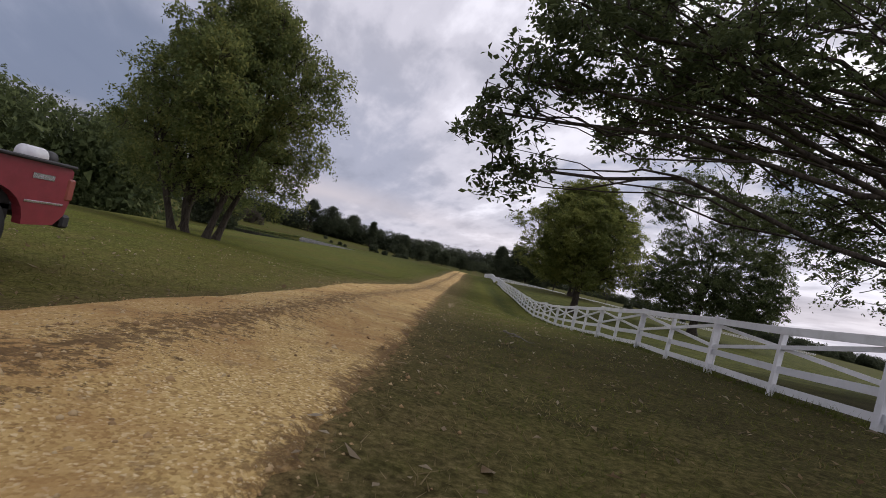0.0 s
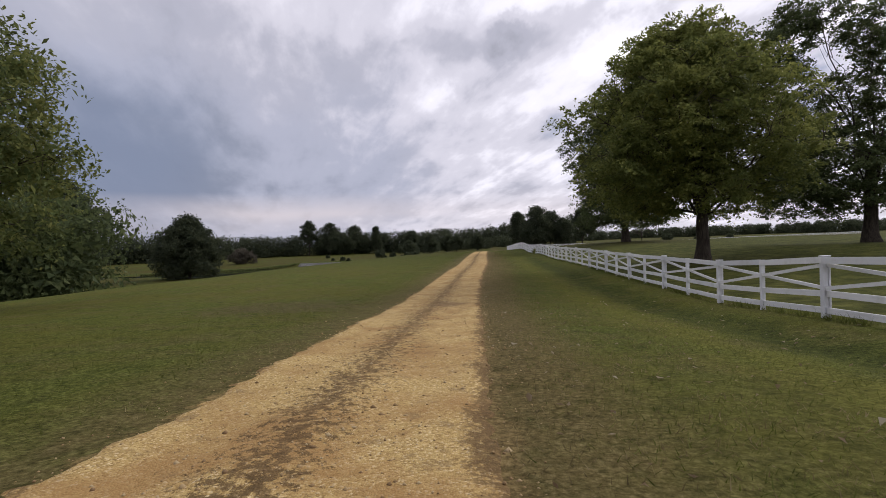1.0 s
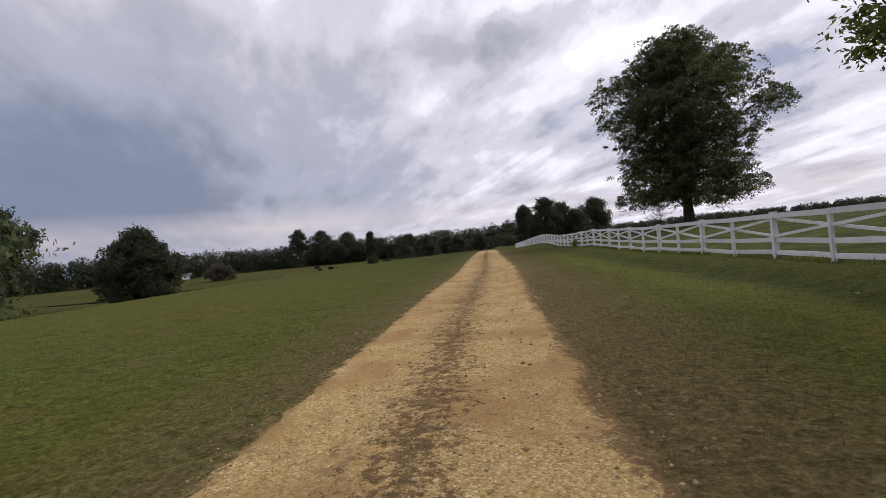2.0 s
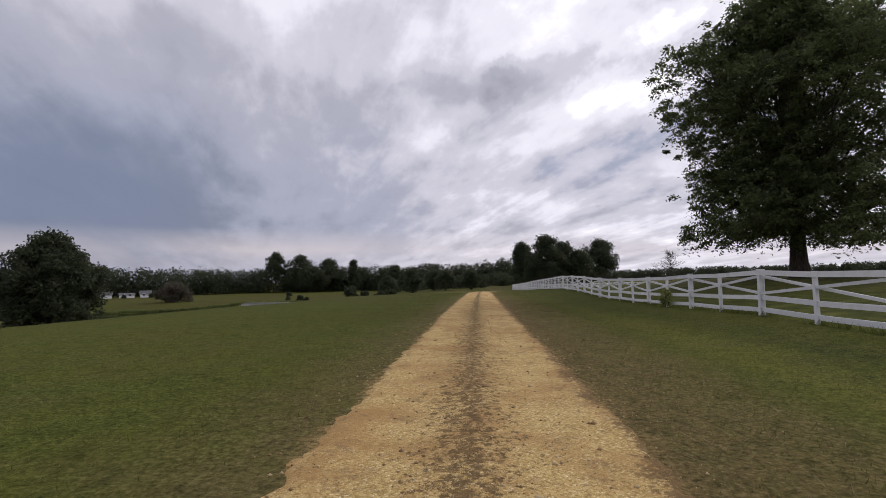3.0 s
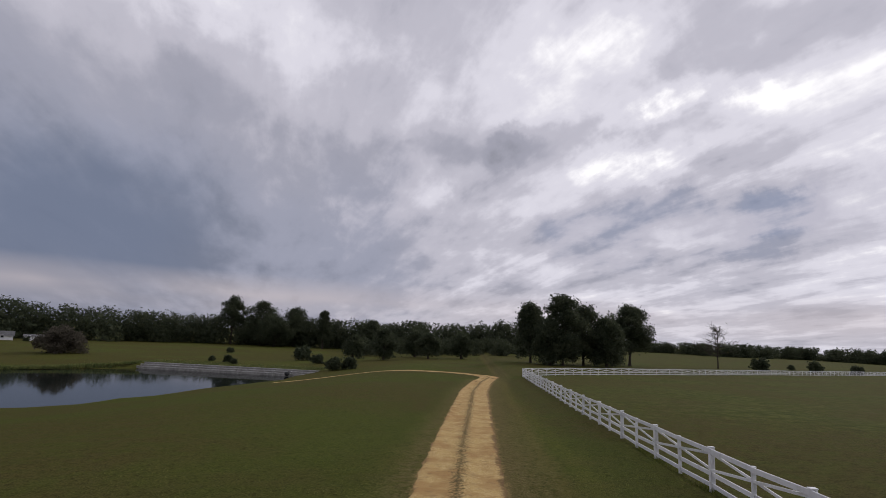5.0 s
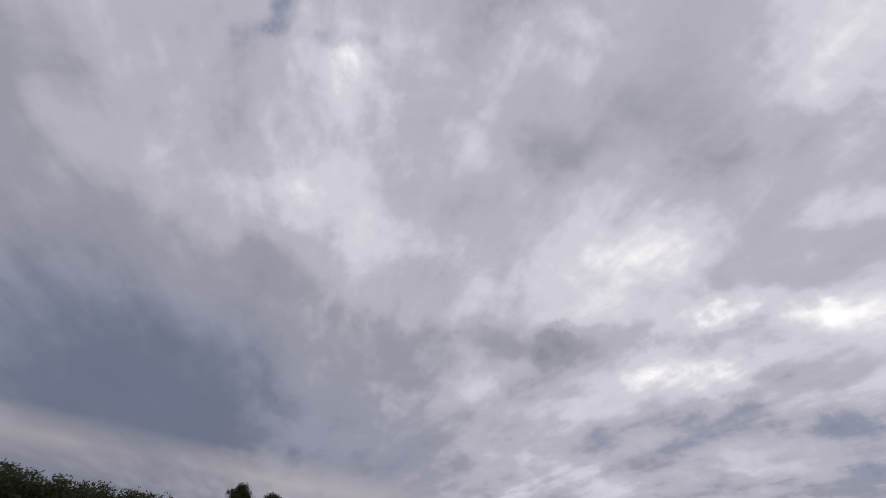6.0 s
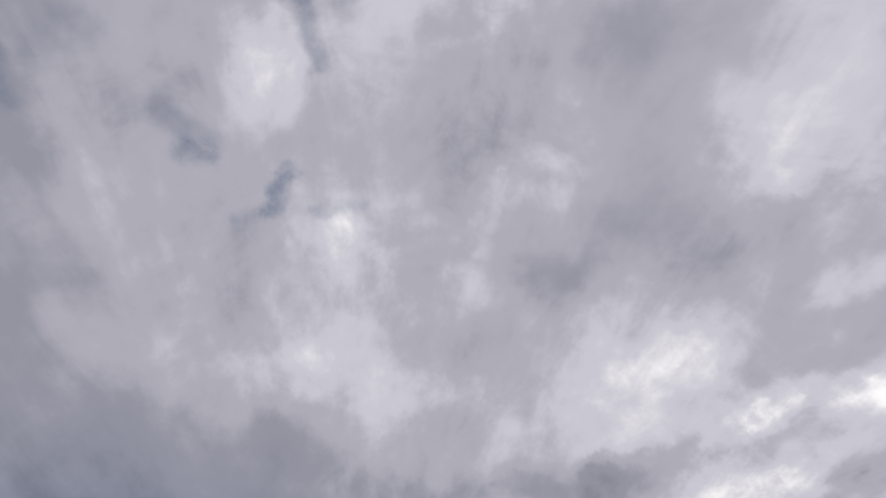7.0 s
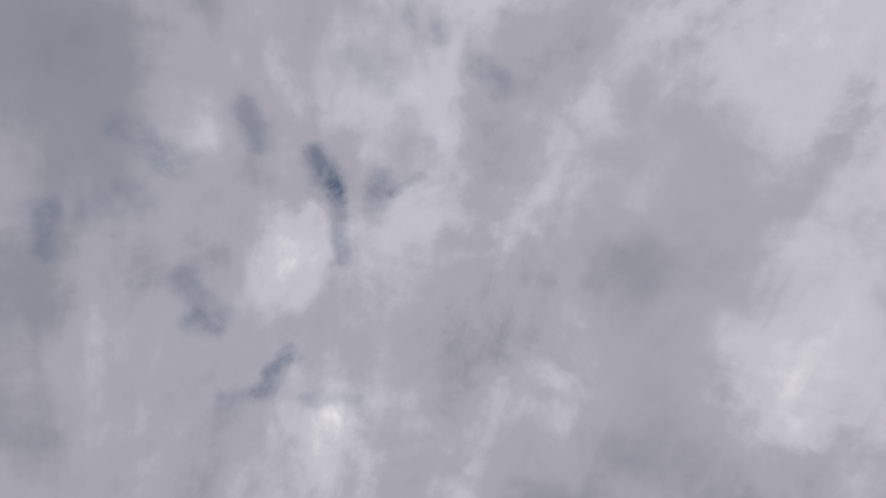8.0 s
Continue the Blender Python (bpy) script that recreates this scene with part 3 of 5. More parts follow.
# ---------------------------------------------------------------- mesh helpers
def mesh_of(name, verts, faces, mat, smooth=False):
    """A mesh from arrays of vertices and faces (all of one size)."""
    verts, faces = np.asarray(verts, np.float32), np.asarray(faces, np.int32)
    me = bpy.data.meshes.new(name)
    n, k = faces.shape
    me.vertices.add(len(verts))
    me.vertices.foreach_set("co", verts.ravel())
    me.loops.add(n * k)
    me.loops.foreach_set("vertex_index", faces.ravel())
    me.polygons.add(n)
    me.polygons.foreach_set("loop_start", np.arange(0, n * k, k, dtype=np.int32))
    if smooth:
        me.polygons.foreach_set("use_smooth", np.ones(n, bool))
    me.update(calc_edges=True)
    me.materials.append(mat)
    return me


def bm_mesh(name, bm, mat, smooth=False):
    me = bpy.data.meshes.new(name)
    bm.to_mesh(me)
    bm.free()
    me.materials.append(mat)
    if smooth:
        for p in me.polygons:
            p.use_smooth = True
    return me


def part(name, bm, mat, parent, label="", smooth=False):
    """Links a bmesh (or a ready mesh) as one mesh object under a thing or a part."""
    me = bm if isinstance(bm, bpy.types.Mesh) else bm_mesh(name, bm, mat, smooth)
    ob = new(name, me)
    ob.parent = parent
    if label:
        ob["label"] = label
    return ob


def add_box(bm, lo, hi, bevel=0.0, m=None):
    """A box from corner to corner, with its edges eased, into bm."""
    got = bmesh.ops.create_cube(bm, size=1.0)["verts"]
    c, s = [(a + b) / 2 for a, b in zip(lo, hi)], [b - a for a, b in zip(lo, hi)]
    for v in got:
        v.co = Vector((c[0] + v.co.x * s[0], c[1] + v.co.y * s[1], c[2] + v.co.z * s[2]))
    if m is not None:
        bmesh.ops.transform(bm, matrix=m, verts=got)
    if bevel:
        edges = list({e for v in got for e in v.link_edges})
        bmesh.ops.bevel(bm, geom=edges, offset=bevel, segments=1, affect="EDGES")
    return bm


def box(lo, hi, bevel=0.0):
    return add_box(bmesh.new(), lo, hi, bevel)


def add_tube(bm, a, b, ra, rb, sides=12):
    """A closed tapered tube from a to b."""
    a, b = Vector(a), Vector(b)
    m = Matrix.Translation((a + b) / 2) @ (b - a).to_track_quat("Z", "Y").to_matrix().to_4x4()
    bmesh.ops.create_cone(bm, cap_ends=True, segments=sides, radius1=ra, radius2=rb, depth=(b - a).length, matrix=m)
    return bm


# ---------------------------------------------------------------- the lie of the land
ROAD_Y = [-400, -60, -36, -29, -22, -16, -11.5, -3, 3, 30, 48, 65, 90, 130, 165, 220, 400, 3000]
ROAD_Z = [6, 2.6, 1.72, 1.30, 0.93, 0.58, 0.38, -0.05, -0.20, -0.17, -0.15, -0.20, -0.36, -1.20, -2.10, -3.2, -4.0, -5]
LINE_Y = [-60, -40, -29, -16, 0, 14, 30, 48, 65, 100, 130, 148, 158]
LINE_X = [0.0, -0.05, -0.35, -0.75, -1.0, -0.85, -0.37, -0.36, -0.25, 0.12, 0.75, 2.0, 3.2]
FENCE_Y = [-400, -50, -36.6, -29.3, -24.4, -19.5, -14.6, -9.8, -4.9, 5, 15, 30, 44, 52, 62, 70, 80, 120, 165, 400, 3000]
FENCE_Z = [7.0, 2.86, 2.00, 1.63, 1.26, 0.86, 0.46, 0.22, -0.06, -0.05, 0.0, -0.05, 0.09, -0.05, -0.11, 0.13, 0.15, -0.78, -1.68, -3, -4]
NEAR_X = [-200, -125, -93, -71, -56, -52, -47, -43, -38.5, -37]
NEAR_Y = [165, 150, 139, 133, 136, 144, 171, 184, 203, 205]
FAR_X = [-200, -125, -103, -87, -83, -37]
FAR_Y = [165, 163, 178, 198, 205, 205]
WATER_Z = -7.1


def smooth01(a):
    a = np.clip(a, 0, 1)
    return a * a * (3 - 2 * a)


def ground_z(x, y, rough=True):
    """Height of the ground at x, y (arrays or numbers)."""
    x, y = np.asarray(x, float), np.asarray(y, float)
    road, fence = np.interp(y, ROAD_Y, ROAD_Z), np.interp(y, FENCE_Y, FENCE_Z)
    z = road + (fence - road) * smooth01((x - 1.5) / 6.4)
    z = z - 0.10 * np.exp(-((x - 4.6) / 1.6) ** 2) * smooth01((y + 30) / 30)
    z = z - 0.16 * np.exp(-((x - 5.9) / 0.75) ** 2) * smooth01((y + 26) / 16) * (1 - smooth01((y - 22) / 20))
    rise = 0.85 * smooth01((x - 8) / 18) * (1 - smooth01((y - 85) / 50))
    z = z + rise
    z = z - 0.38 * smooth01((-x - 0.2) / 2.6) * smooth01((-30 - y) / 7)
    far_right = smooth01((x - 60) / 200)
    z = z * (1 - far_right) + far_right * -1.5
    # the fall to the pond
    reach = np.interp(y, [-60, 60, 131, 146, 190, 207, 230], [120, 84, 64, 54, 45, 43, 60])
    aim = np.interp(y, [-60, 0, 90, 190, 212, 400, 3000], [-5.2, -6.2, -6.85, -6.85, -5.4, -4.6, -4])
    x0 = np.interp(y, [20, 100], [13, 9])
    s = smooth01((-x - x0) / np.maximum(reach - x0, 1)) ** np.interp(y, [20, 100], [1, 0.9])
    z = z + (aim - z) * s
    inside = np.minimum(y - np.interp(x, NEAR_X, NEAR_Y), np.interp(x, FAR_X, FAR_Y) - y)
    inside = np.where((x > -37) | (x < -160), -1, inside)
    basin = WATER_Z + 0.25 - np.clip(inside * 0.16, 0, 1.5)
    z = np.where(inside > 0, np.minimum(z, basin), z)
    if rough:
        z = z + 0.018 * np.sin(x * 1.7 + 0.6 * np.sin(y * 0.9)) * np.sin(y * 1.3 + 1.1) + 0.010 * np.sin(x * 4.1 + y * 2.3) * np.sin(y * 3.7 - x * 1.9)
        z = z + 0.05 * np.sin(x * 0.31 + 1.0) * np.sin(y * 0.23) * smooth01((np.abs(x) - 3) / 6)
    return z


def gz(x, y):
    return float(ground_z(x, y))


def road_x(y):
    return np.interp(y, LINE_Y, LINE_X)


def spaced(fine_lo, fine_hi, step, lo, hi, growth):
    """Coordinates with even steps between fine_lo and fine_hi that widen outwards to lo and hi."""
    mid = list(np.arange(fine_lo, fine_hi + step / 2, step))
    a, s = mid[0], step
    left = []
    while a > lo:
        s *= growth
        a -= s
        left.append(max(a, lo))
    b, s = mid[-1], step
    right = []
    while b < hi:
        s *= growth
        b += s
        right.append(min(b, hi))
    return np.array(left[::-1] + mid + right)


def sheet(name, xs, ys, height, mat):
    gx, gy = np.meshgrid(xs, ys)
    v = np.stack([gx, gy, height(gx, gy)], -1).reshape(-1, 3)
    nx, ny = len(xs), len(ys)
    i = (np.arange(ny - 1)[:, None] * nx + np.arange(nx - 1)[None]).ravel()
    return mesh_of(name, v, np.stack([i, i + 1, i + nx + 1, i + nx], 1), mat, smooth=True)


def ripple(x, y, k):
    """Cheap wandering noise between about -1 and 1."""
    return (np.sin(x * 2.1 * k + 1.3 * np.sin(y * 1.7 * k)) + np.sin(y * 2.9 * k + 1.1 * np.sin(x * 2.3 * k + 2)) + np.sin((x + y) * 5.3 * k + 0.7 * np.sin(y * 7.1 * k))) / 3


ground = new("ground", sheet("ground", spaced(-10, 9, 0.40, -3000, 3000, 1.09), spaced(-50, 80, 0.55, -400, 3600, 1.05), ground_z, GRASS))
_co = np.empty(len(ground.data.vertices) * 3, np.float32)
ground.data.vertices.foreach_get("co", _co)
_co = _co.reshape(-1, 3)
_lv = np.empty(len(ground.data.loops), np.int32)
ground.data.loops.foreach_get("vertex_index", _lv)
_uv = np.stack([_co[:, 0] - road_x(_co[:, 1]), _co[:, 1]], 1)[_lv]
ground.data.uv_layers.new(name="track").data.foreach_set("uv", _uv.astype(np.float32).ravel())
tagged(ground, "mown grass pasture sloping down towards a pond", "ground", kind="structure")


def track_height(u, y):
    """Height of the gravel over the ground, u metres to the right of the track's middle."""
    edge = 1.40 + 0.04 * ripple(u * 0.2, y, 0.23) + 0.035 * ripple(u, y, 1.3) + 0.085 * ripple(u * 1.7, y, 5.3)
    h = 0.035 - 0.14 * smooth01((np.abs(u) - edge + 0.12) / 0.55)
    wheel = np.exp(-((np.abs(u) - 0.78) / 0.34) ** 2)
    h = h - 0.018 * wheel
    middle = np.exp(-(u / 0.30) ** 2)
    h = h + 0.022 * middle * (1 + 0.5 * ripple(u, y, 3.1))
    return h + 0.006 * ripple(u, y, 4.0) + 0.004 * ripple(u + 3, y, 11.0)


def build_track():
    us = np.arange(-2.25, 2.251, 0.09)
    ys = np.concatenate([np.arange(-56, 70, 0.15), np.arange(70, 158, 0.5)])
    gu, gy = np.meshgrid(us, ys)
    gx = gu + road_x(gy)
    v = np.stack([gx, gy, ground_z(gx, gy) + track_height(gu, gy)], -1).reshape(-1, 3)
    nx, ny = len(us), len(ys)
    i = (np.arange(ny - 1)[:, None] * nx + np.arange(nx - 1)[None]).ravel()
    # the bend to the left beyond the fence's corner
    run = np.linspace(0, 52, 70)
    turn = np.radians(np.interp(run, [0, 2, 22, 52], [7, 4, -84, -88]))
    bx = 3.2 + np.concatenate([[0], np.cumsum(np.sin(turn[:-1]) * np.diff(run))])
    by = 157.6 + np.concatenate([[0], np.cumsum(np.cos(turn[:-1]) * np.diff(run))])
    tx, ty = np.gradient(bx), np.gradient(by)
    ln = np.hypot(tx, ty)
    tx, ty = tx / ln, ty / ln
    w = np.linspace(-1.6, 1.6, 7)
    cx, cy = bx[:, None] + w[None] * ty[:, None], by[:, None] - w[None] * tx[:, None]
    v2 = np.stack([cx, cy, ground_z(cx, cy) + 0.05 - 0.05 * (np.abs(w) > 1.4)[None]], -1).reshape(-1, 3)
    j = (np.arange(len(run) - 1)[:, None] * 7 + np.arange(6)[None]).ravel() + len(v)
    f = np.concatenate([np.stack([i, i + 1, i + nx + 1, i + nx], 1), np.stack([j, j + 1, j + 8, j + 7], 1)])
    me = mesh_of("road", np.concatenate([v, v2]), f, GRAVEL, smooth=True)
    across = np.concatenate([np.stack([gu, gy], -1).reshape(-1, 2), np.stack([np.broadcast_to(w[None], cx.shape), cy], -1).reshape(-1, 2)])
    layer = me.uv_layers.new(name="track")
    layer.data.foreach_set("uv", across[f.ravel()].astype(np.float32).ravel())
    ob = new("road", me)
    return tagged(ob, "rutted sandy gravel farm track with a worn median", "road", kind="structure")


build_track()

water = new("water", sheet("water", np.linspace(-165, -30, 10), np.linspace(125, 212, 8), lambda x, y: x * 0 + WATER_Z, WATER))
tagged(water, "still dark pond water mirroring the sky", "pond", kind="structure")

# ---------------------------------------------------------------- trees
def tube_arrays(path, radii, sides):
    """Vertices and quads of a tube along a path."""
    path = np.asarray(path, float)
    tang = np.gradient(path, axis=0)
    tang /= np.linalg.norm(tang, axis=1)[:, None] + 1e-9
    ref = np.where(np.abs(tang[:, 2:3]) > 0.9, np.array([[1.0, 0, 0]]), np.array([[0, 0, 1.0]]))
    a = np.cross(tang, ref)
    a /= np.linalg.norm(a, axis=1)[:, None] + 1e-9
    b = np.cross(tang, a)
    ang = np.linspace(0, 2 * np.pi, sides, endpoint=False)
    v = path[:, None] + np.asarray(radii)[:, None, None] * (np.cos(ang)[None, :, None] * a[:, None] + np.sin(ang)[None, :, None] * b[:, None])
    n = len(path)
    i = np.arange(n - 1)[:, None] * sides
    j = np.arange(sides)[None]
    k = (j + 1) % sides
    f = np.stack([i + j, i + k, i + sides + k, i + sides + j], -1).reshape(-1, 4)
    return v.reshape(-1, 3), f


def wander(rng, a, b, n, sway, sag=0.0):
    """A crooked path from a to b that bows upwards by sag."""
    s = np.linspace(0, 1, n)[:, None]
    p = np.asarray(a)[None] * (1 - s) + np.asarray(b)[None] * s
    off = np.cumsum(rng.normal(0, 1, (n, 3)), axis=0)
    off = off - s * off[-1]
    p = p + off * sway * np.linalg.norm(np.subtract(b, a)) / n
    p[:, 2] += sag * np.sin(np.pi * s[:, 0])
    return p


def joined(bits):
    vs, fs, n = [], [], 0
    for v, f in bits:
        vs.append(v)
        fs.append(f + n)
        n += len(v)
    return np.concatenate(vs), np.concatenate(fs)


def leaf_cards(rng, centres, spread, per, size, droop=0.0, broad=0.62, flat=0.36, unruly=0.62, pointed=True):
    """Small leaf blades in flat sprays round the centres, most of them lying open to the sky."""
    n = len(centres) * per
    o = rng.normal(0, 1, (n, 3))
    o /= np.linalg.norm(o, axis=1)[:, None]
    o *= rng.uniform(0.02, 1, n)[:, None] ** 0.5
    fat = np.repeat(rng.lognormal(0, 0.30, len(centres)), per)[:, None]
    o = o * fat * spread * 1.5 * np.array([1, 1, flat])
    # each spray tilts its own way and hangs a little at the rim
    tilt = np.repeat(rng.normal(0, 0.32, (len(centres), 2)), per, axis=0)
    o[:, 2] += (o[:, :2] * tilt).sum(1) - 0.30 * (o[:, :2] ** 2).sum(1) / spread
    c = np.repeat(centres, per, axis=0) + o
    if droop:
        c[:, 2] -= np.abs(rng.normal(0, droop, n))
    up = rng.normal(0, unruly, (n, 3)) + np.array([0, 0, 1.0])
    up[:, :2] -= tilt
    up /= np.linalg.norm(up, axis=1)[:, None]
    d = np.cross(up, rng.normal(0, 1, (n, 3)))
    d /= np.linalg.norm(d, axis=1)[:, None] + 1e-9
    e = np.cross(up, d)
    d[:, 2] -= droop * 1.5
    s = size * rng.uniform(0.6, 1.4, n)[:, None]
    d, e = d * s, e * s * broad
    if pointed:
        k = rng.uniform(-0.3, 0.3, (n, 1))
        fold = up * s * rng.uniform(0.05, 0.35, (n, 1))
        v = np.stack([c - d, c + d * k + e + fold, c + d, c - d * k * 0.6 - e + fold], 1).reshape(-1, 3)
        q = np.arange(4 * n).reshape(-1, 4)
        return v, np.concatenate([q[:, [0, 1, 2]], q[:, [0, 2, 3]]])
    k = rng.uniform(-0.6, 0.6, (n, 1))
    v = np.stack([c - d, c + d * k + e * 1.4, c + d - e * 0.4], 1).reshape(-1, 3)
    return v, np.arange(3 * n).reshape(-1, 3)


def thicket(rng, centre, radii, count=220, blade=0.11):
    """The matted inside of a clump of foliage: broad sprays of leaves, all at odds, that the outer leaves stand round."""
    d = rng.normal(0, 1, (count, 3))
    d /= np.linalg.norm(d, axis=1)[:, None]
    c = np.asarray(centre) + d * np.asarray(radii) * (rng.uniform(0.15, 1.0, count) ** 0.45)[:, None]
    size = blade * float(np.mean(radii)) * rng.uniform(0.6, 1.3, count)[:, None]
    a = np.cross(d, rng.normal(0, 1, (count, 3)))
    a /= np.linalg.norm(a, axis=1)[:, None] + 1e-9
    b = np.cross(d, a) + 0.5 * rng.normal(0, 1, (count, 3))
    a, b = a * size, b * size * 0.8
    k = rng.uniform(0.5, 1.2, (count, 4, 1))
    v = np.stack([c - a * k[:, 0] - b * 0.4, c + b * k[:, 1] * 1.2, c + a * k[:, 2] - b * 0.3], 1).reshape(-1, 3)
    return v, np.arange(3 * count).reshape(-1, 3)


def crown_points(rng, lobes, count, shell=0.45):
    """Cluster centres in lobes (centre, radii), more of them towards the outside."""
    vol = np.array([r[0] * r[1] * r[2] for _, r in lobes]) ** 0.52
    which = rng.choice(len(lobes), count, p=vol / vol.sum())
    d = rng.normal(0, 1, (count, 3))
    d /= np.linalg.norm(d, axis=1)[:, None]
    r = rng.uniform(shell ** 3, 1, count) ** (1 / 3)
    r = r * (1 + 0.10 * np.sin(d[:, 0] * 5 + which) * np.sin(d[:, 1] * 6 + d[:, 2] * 4))
    c = np.array([np.asarray(lobes[w][0], float) for w in which])
    k = np.array([np.asarray(lobes[w][1], float) for w in which])
    return c + d * r[:, None] * k, which


def tree_meshes(seed, lobes, trunk_r, trunk_h, clusters, per, leaf, spread, leaf_mat, bark_mat, twigs=0.35, stems=((0, 0, 0, 0),), droop=0.0, shell=0.45, floor=None, core=0.0, far=False):
    """Trunk mesh and crown mesh of a broadleaf tree, built round its foot at the origin."""
    rng = np.random.default_rng(seed)
    wood = []
    tops = []
    for sx, sy, lx, ly in stems:
        foot, head = np.array([sx, sy, -0.25]), np.array([sx + lx, sy + ly, trunk_h])
        n = 9
        p = wander(rng, foot, head, n, 0.05)
        rad = np.linspace(trunk_r, trunk_r * 0.62, n) * (0.8 if len(stems) > 1 else 1)
        rad[0] *= 1.55
        rad[1] *= 1.15
        wood.append(tube_arrays(p, rad, 12))
        tops.append((p, rad))
    limb_paths = []
    for k, (c, r) in enumerate(lobes):
        p, rad = tops[k % len(tops)]
        s = rng.integers(len(p) // 2, len(p))
        start = p[s]
        lp = wander(rng, start, np.asarray(c, float), 9, 0.22, sag=0.06 * np.linalg.norm(np.asarray(c) - start))
        lr = np.linspace(min(rad[s] * 0.48, 0.095), 0.02 + trunk_r * 0.02, 9)
        wood.append(tube_arrays(lp, lr, 7))
        limb_paths.append(lp)
        for _ in range(5):
            d = rng.normal(0, 1, 3)
            d /= np.linalg.norm(d)
            tip = np.asarray(c) + d * np.asarray(r) * rng.uniform(0.6, 0.95)
            q = lp[rng.integers(3, 9)]
            bp = wander(rng, q, tip, 6, 0.25)
            wood.append(tube_arrays(bp, np.linspace(0.012 + trunk_r * 0.035, 0.008, 6), 5))
            limb_paths.append(bp)
    pts, which = crown_points(rng, lobes, clusters, shell)
    if floor is not None:
        pts[:, 2] = np.where(pts[:, 2] < floor, floor + rng.uniform(0, 1.2, len(pts)), pts[:, 2])
    allp = np.concatenate(limb_paths)
    for i in np.flatnonzero(rng.uniform(0, 1, clusters) < twigs):
        q = allp[np.argmin(((allp - pts[i]) ** 2).sum(1))]
        wood.append(tube_arrays(wander(rng, q, pts[i], 4, 0.2), np.linspace(0.022, 0.007, 4), 3))
    v, f = joined(wood)
    trunk = mesh_of("trunk", v, f, bark_mat, smooth=True)
    bits = [leaf_cards(rng, pts, spread, per, leaf, droop, 0.9, 0.75, 1.6, False) if far else leaf_cards(rng, pts, spread, per, leaf, droop, 0.52)]
    if core:
        bits += [thicket(rng, c, np.asarray(r) * core) for c, r in lobes]
    v, f = joined(bits)
    return trunk, mesh_of("crown", v, f, leaf_mat)


def plant(name, meshes, x, y, z, label, category="tree", group="", turn=0.0, size=1.0):
    """A tree or shrub: an Empty at its foot over its trunk and crown."""
    base = new(name)
    base.matrix_world = pose(x, y, z, 0, 0, turn) @ Matrix.Scale(size, 4)
    part("trunk", meshes[0], None, base)
    part("crown", meshes[1], None, base)
    return tagged(base, label, category, group)


def lobed(rng, height, radius, low, n, flat=0.75, foot=0.9, profile=None):
    """A crown as overlapping lobes, from low to height, within radius; foot or profile: how wide it is of that, from low to height."""
    shares = profile or [foot * 0.95, foot, 1.0, 0.80, 0.34]
    out = [((0, 0, low + (height - low) * 0.60), (radius * 0.50, radius * 0.50, (height - low) * 0.34))]
    for k in range(n):
        a = k * 2.4 + rng.uniform(-0.5, 0.5)
        h = (k + 0.5) / n
        rr = radius * rng.uniform(0.23, 0.37)
        reach = radius * np.interp(h, np.linspace(0, 1, len(shares)), shares) * rng.uniform(0.86, 1.06) - rr
        zz = low + rr * flat + (height - low - 2 * rr * flat) * h
        out.append(((reach * math.cos(a), reach * math.sin(a), zz), (rr, rr, rr * flat)))
        if k % 2:
            out.append(((reach * 0.5 * math.cos(a + 1), reach * 0.5 * math.sin(a + 1), zz), (rr * 1.2, rr * 1.2, rr * flat)))
    return out


rng = np.random.default_rng(5)

# the maple just behind the fence
lobes = [((x - 0.8, y, z), r) for (x, y, z), r in lobed(rng, 15.7, 8.5, 2.3, 34, 0.60, profile=[0.68, 0.92, 1.0, 0.98, 0.84, 0.60, 0.28])]
plant("maple_tree", tree_meshes(11, lobes, 0.42, 6.0, 2200, 66, 0.110, 0.44, LEAF_MAPLE, BARK, twigs=0.6, shell=0.50, floor=2.3, core=0.32),
      14.5, 12.3, gz(14.5, 12.3), "full green broadleaf tree beside a white paddock fence")

# the oak out in the paddock, broken into separate heads
lobes = [((-1, 0, 7.5), (6.5, 6, 3.2)), ((5.5, -1, 7.0), (5.0, 4.6, 3.0)), ((8.6, 0, 8.3), (3.4, 3.4, 2.2)), ((-7, 1, 6.2), (4.2, 4, 2.4)),
         ((-3, 1, 13), (4.5, 4.5, 3.4)), ((2.5, 0, 15), (3.8, 4, 4.0)), ((-7.5, 0, 19), (4.0, 4, 3.4)), ((-4, -1, 22), (3.2, 3.2, 2.4)),
         ((1, 1, 20), (3.2, 3.2, 2.6)), ((8, 1, 20.5), (2.8, 2.8, 3.4)), ((7.2, 0, 13.0), (3.0, 3, 1.9)), ((4.4, 0, 18), (2.4, 2.4, 1.5)), ((4.5, 0, 4.4), (4.5, 4, 2.0)), ((7.6, 0, 5.0), (3.6, 3.6, 2.3)), ((-3, -1, 4.4), (4, 4, 1.8)), ((-6, 0, 5), (4.5, 4, 2.6)), ((3, 0, 10), (5, 4.5, 3)), ((8, 0, 11), (3.5, 3.5, 2.4)), ((-5, 0, 9.5), (4, 4, 2.4))]
plant("oak_tree", tree_meshes(23, lobes, 0.62, 8.5, 2200, 60, 0.140, 0.50, LEAF_OAK, BARK, shell=0.42, floor=2.0, core=0.38),
      33.3, 24.6, gz(33.3, 24.6), "tall dark oak with an open broken crown", turn=-18, size=0.91)

# the great oak further along the paddock
lobes = lobed(rng, 25.3, 12.4, 2.2, 46, 0.52, profile=[0.58, 0.80, 0.74, 0.76, 0.98, 1.0, 0.80, 0.58, 0.28])
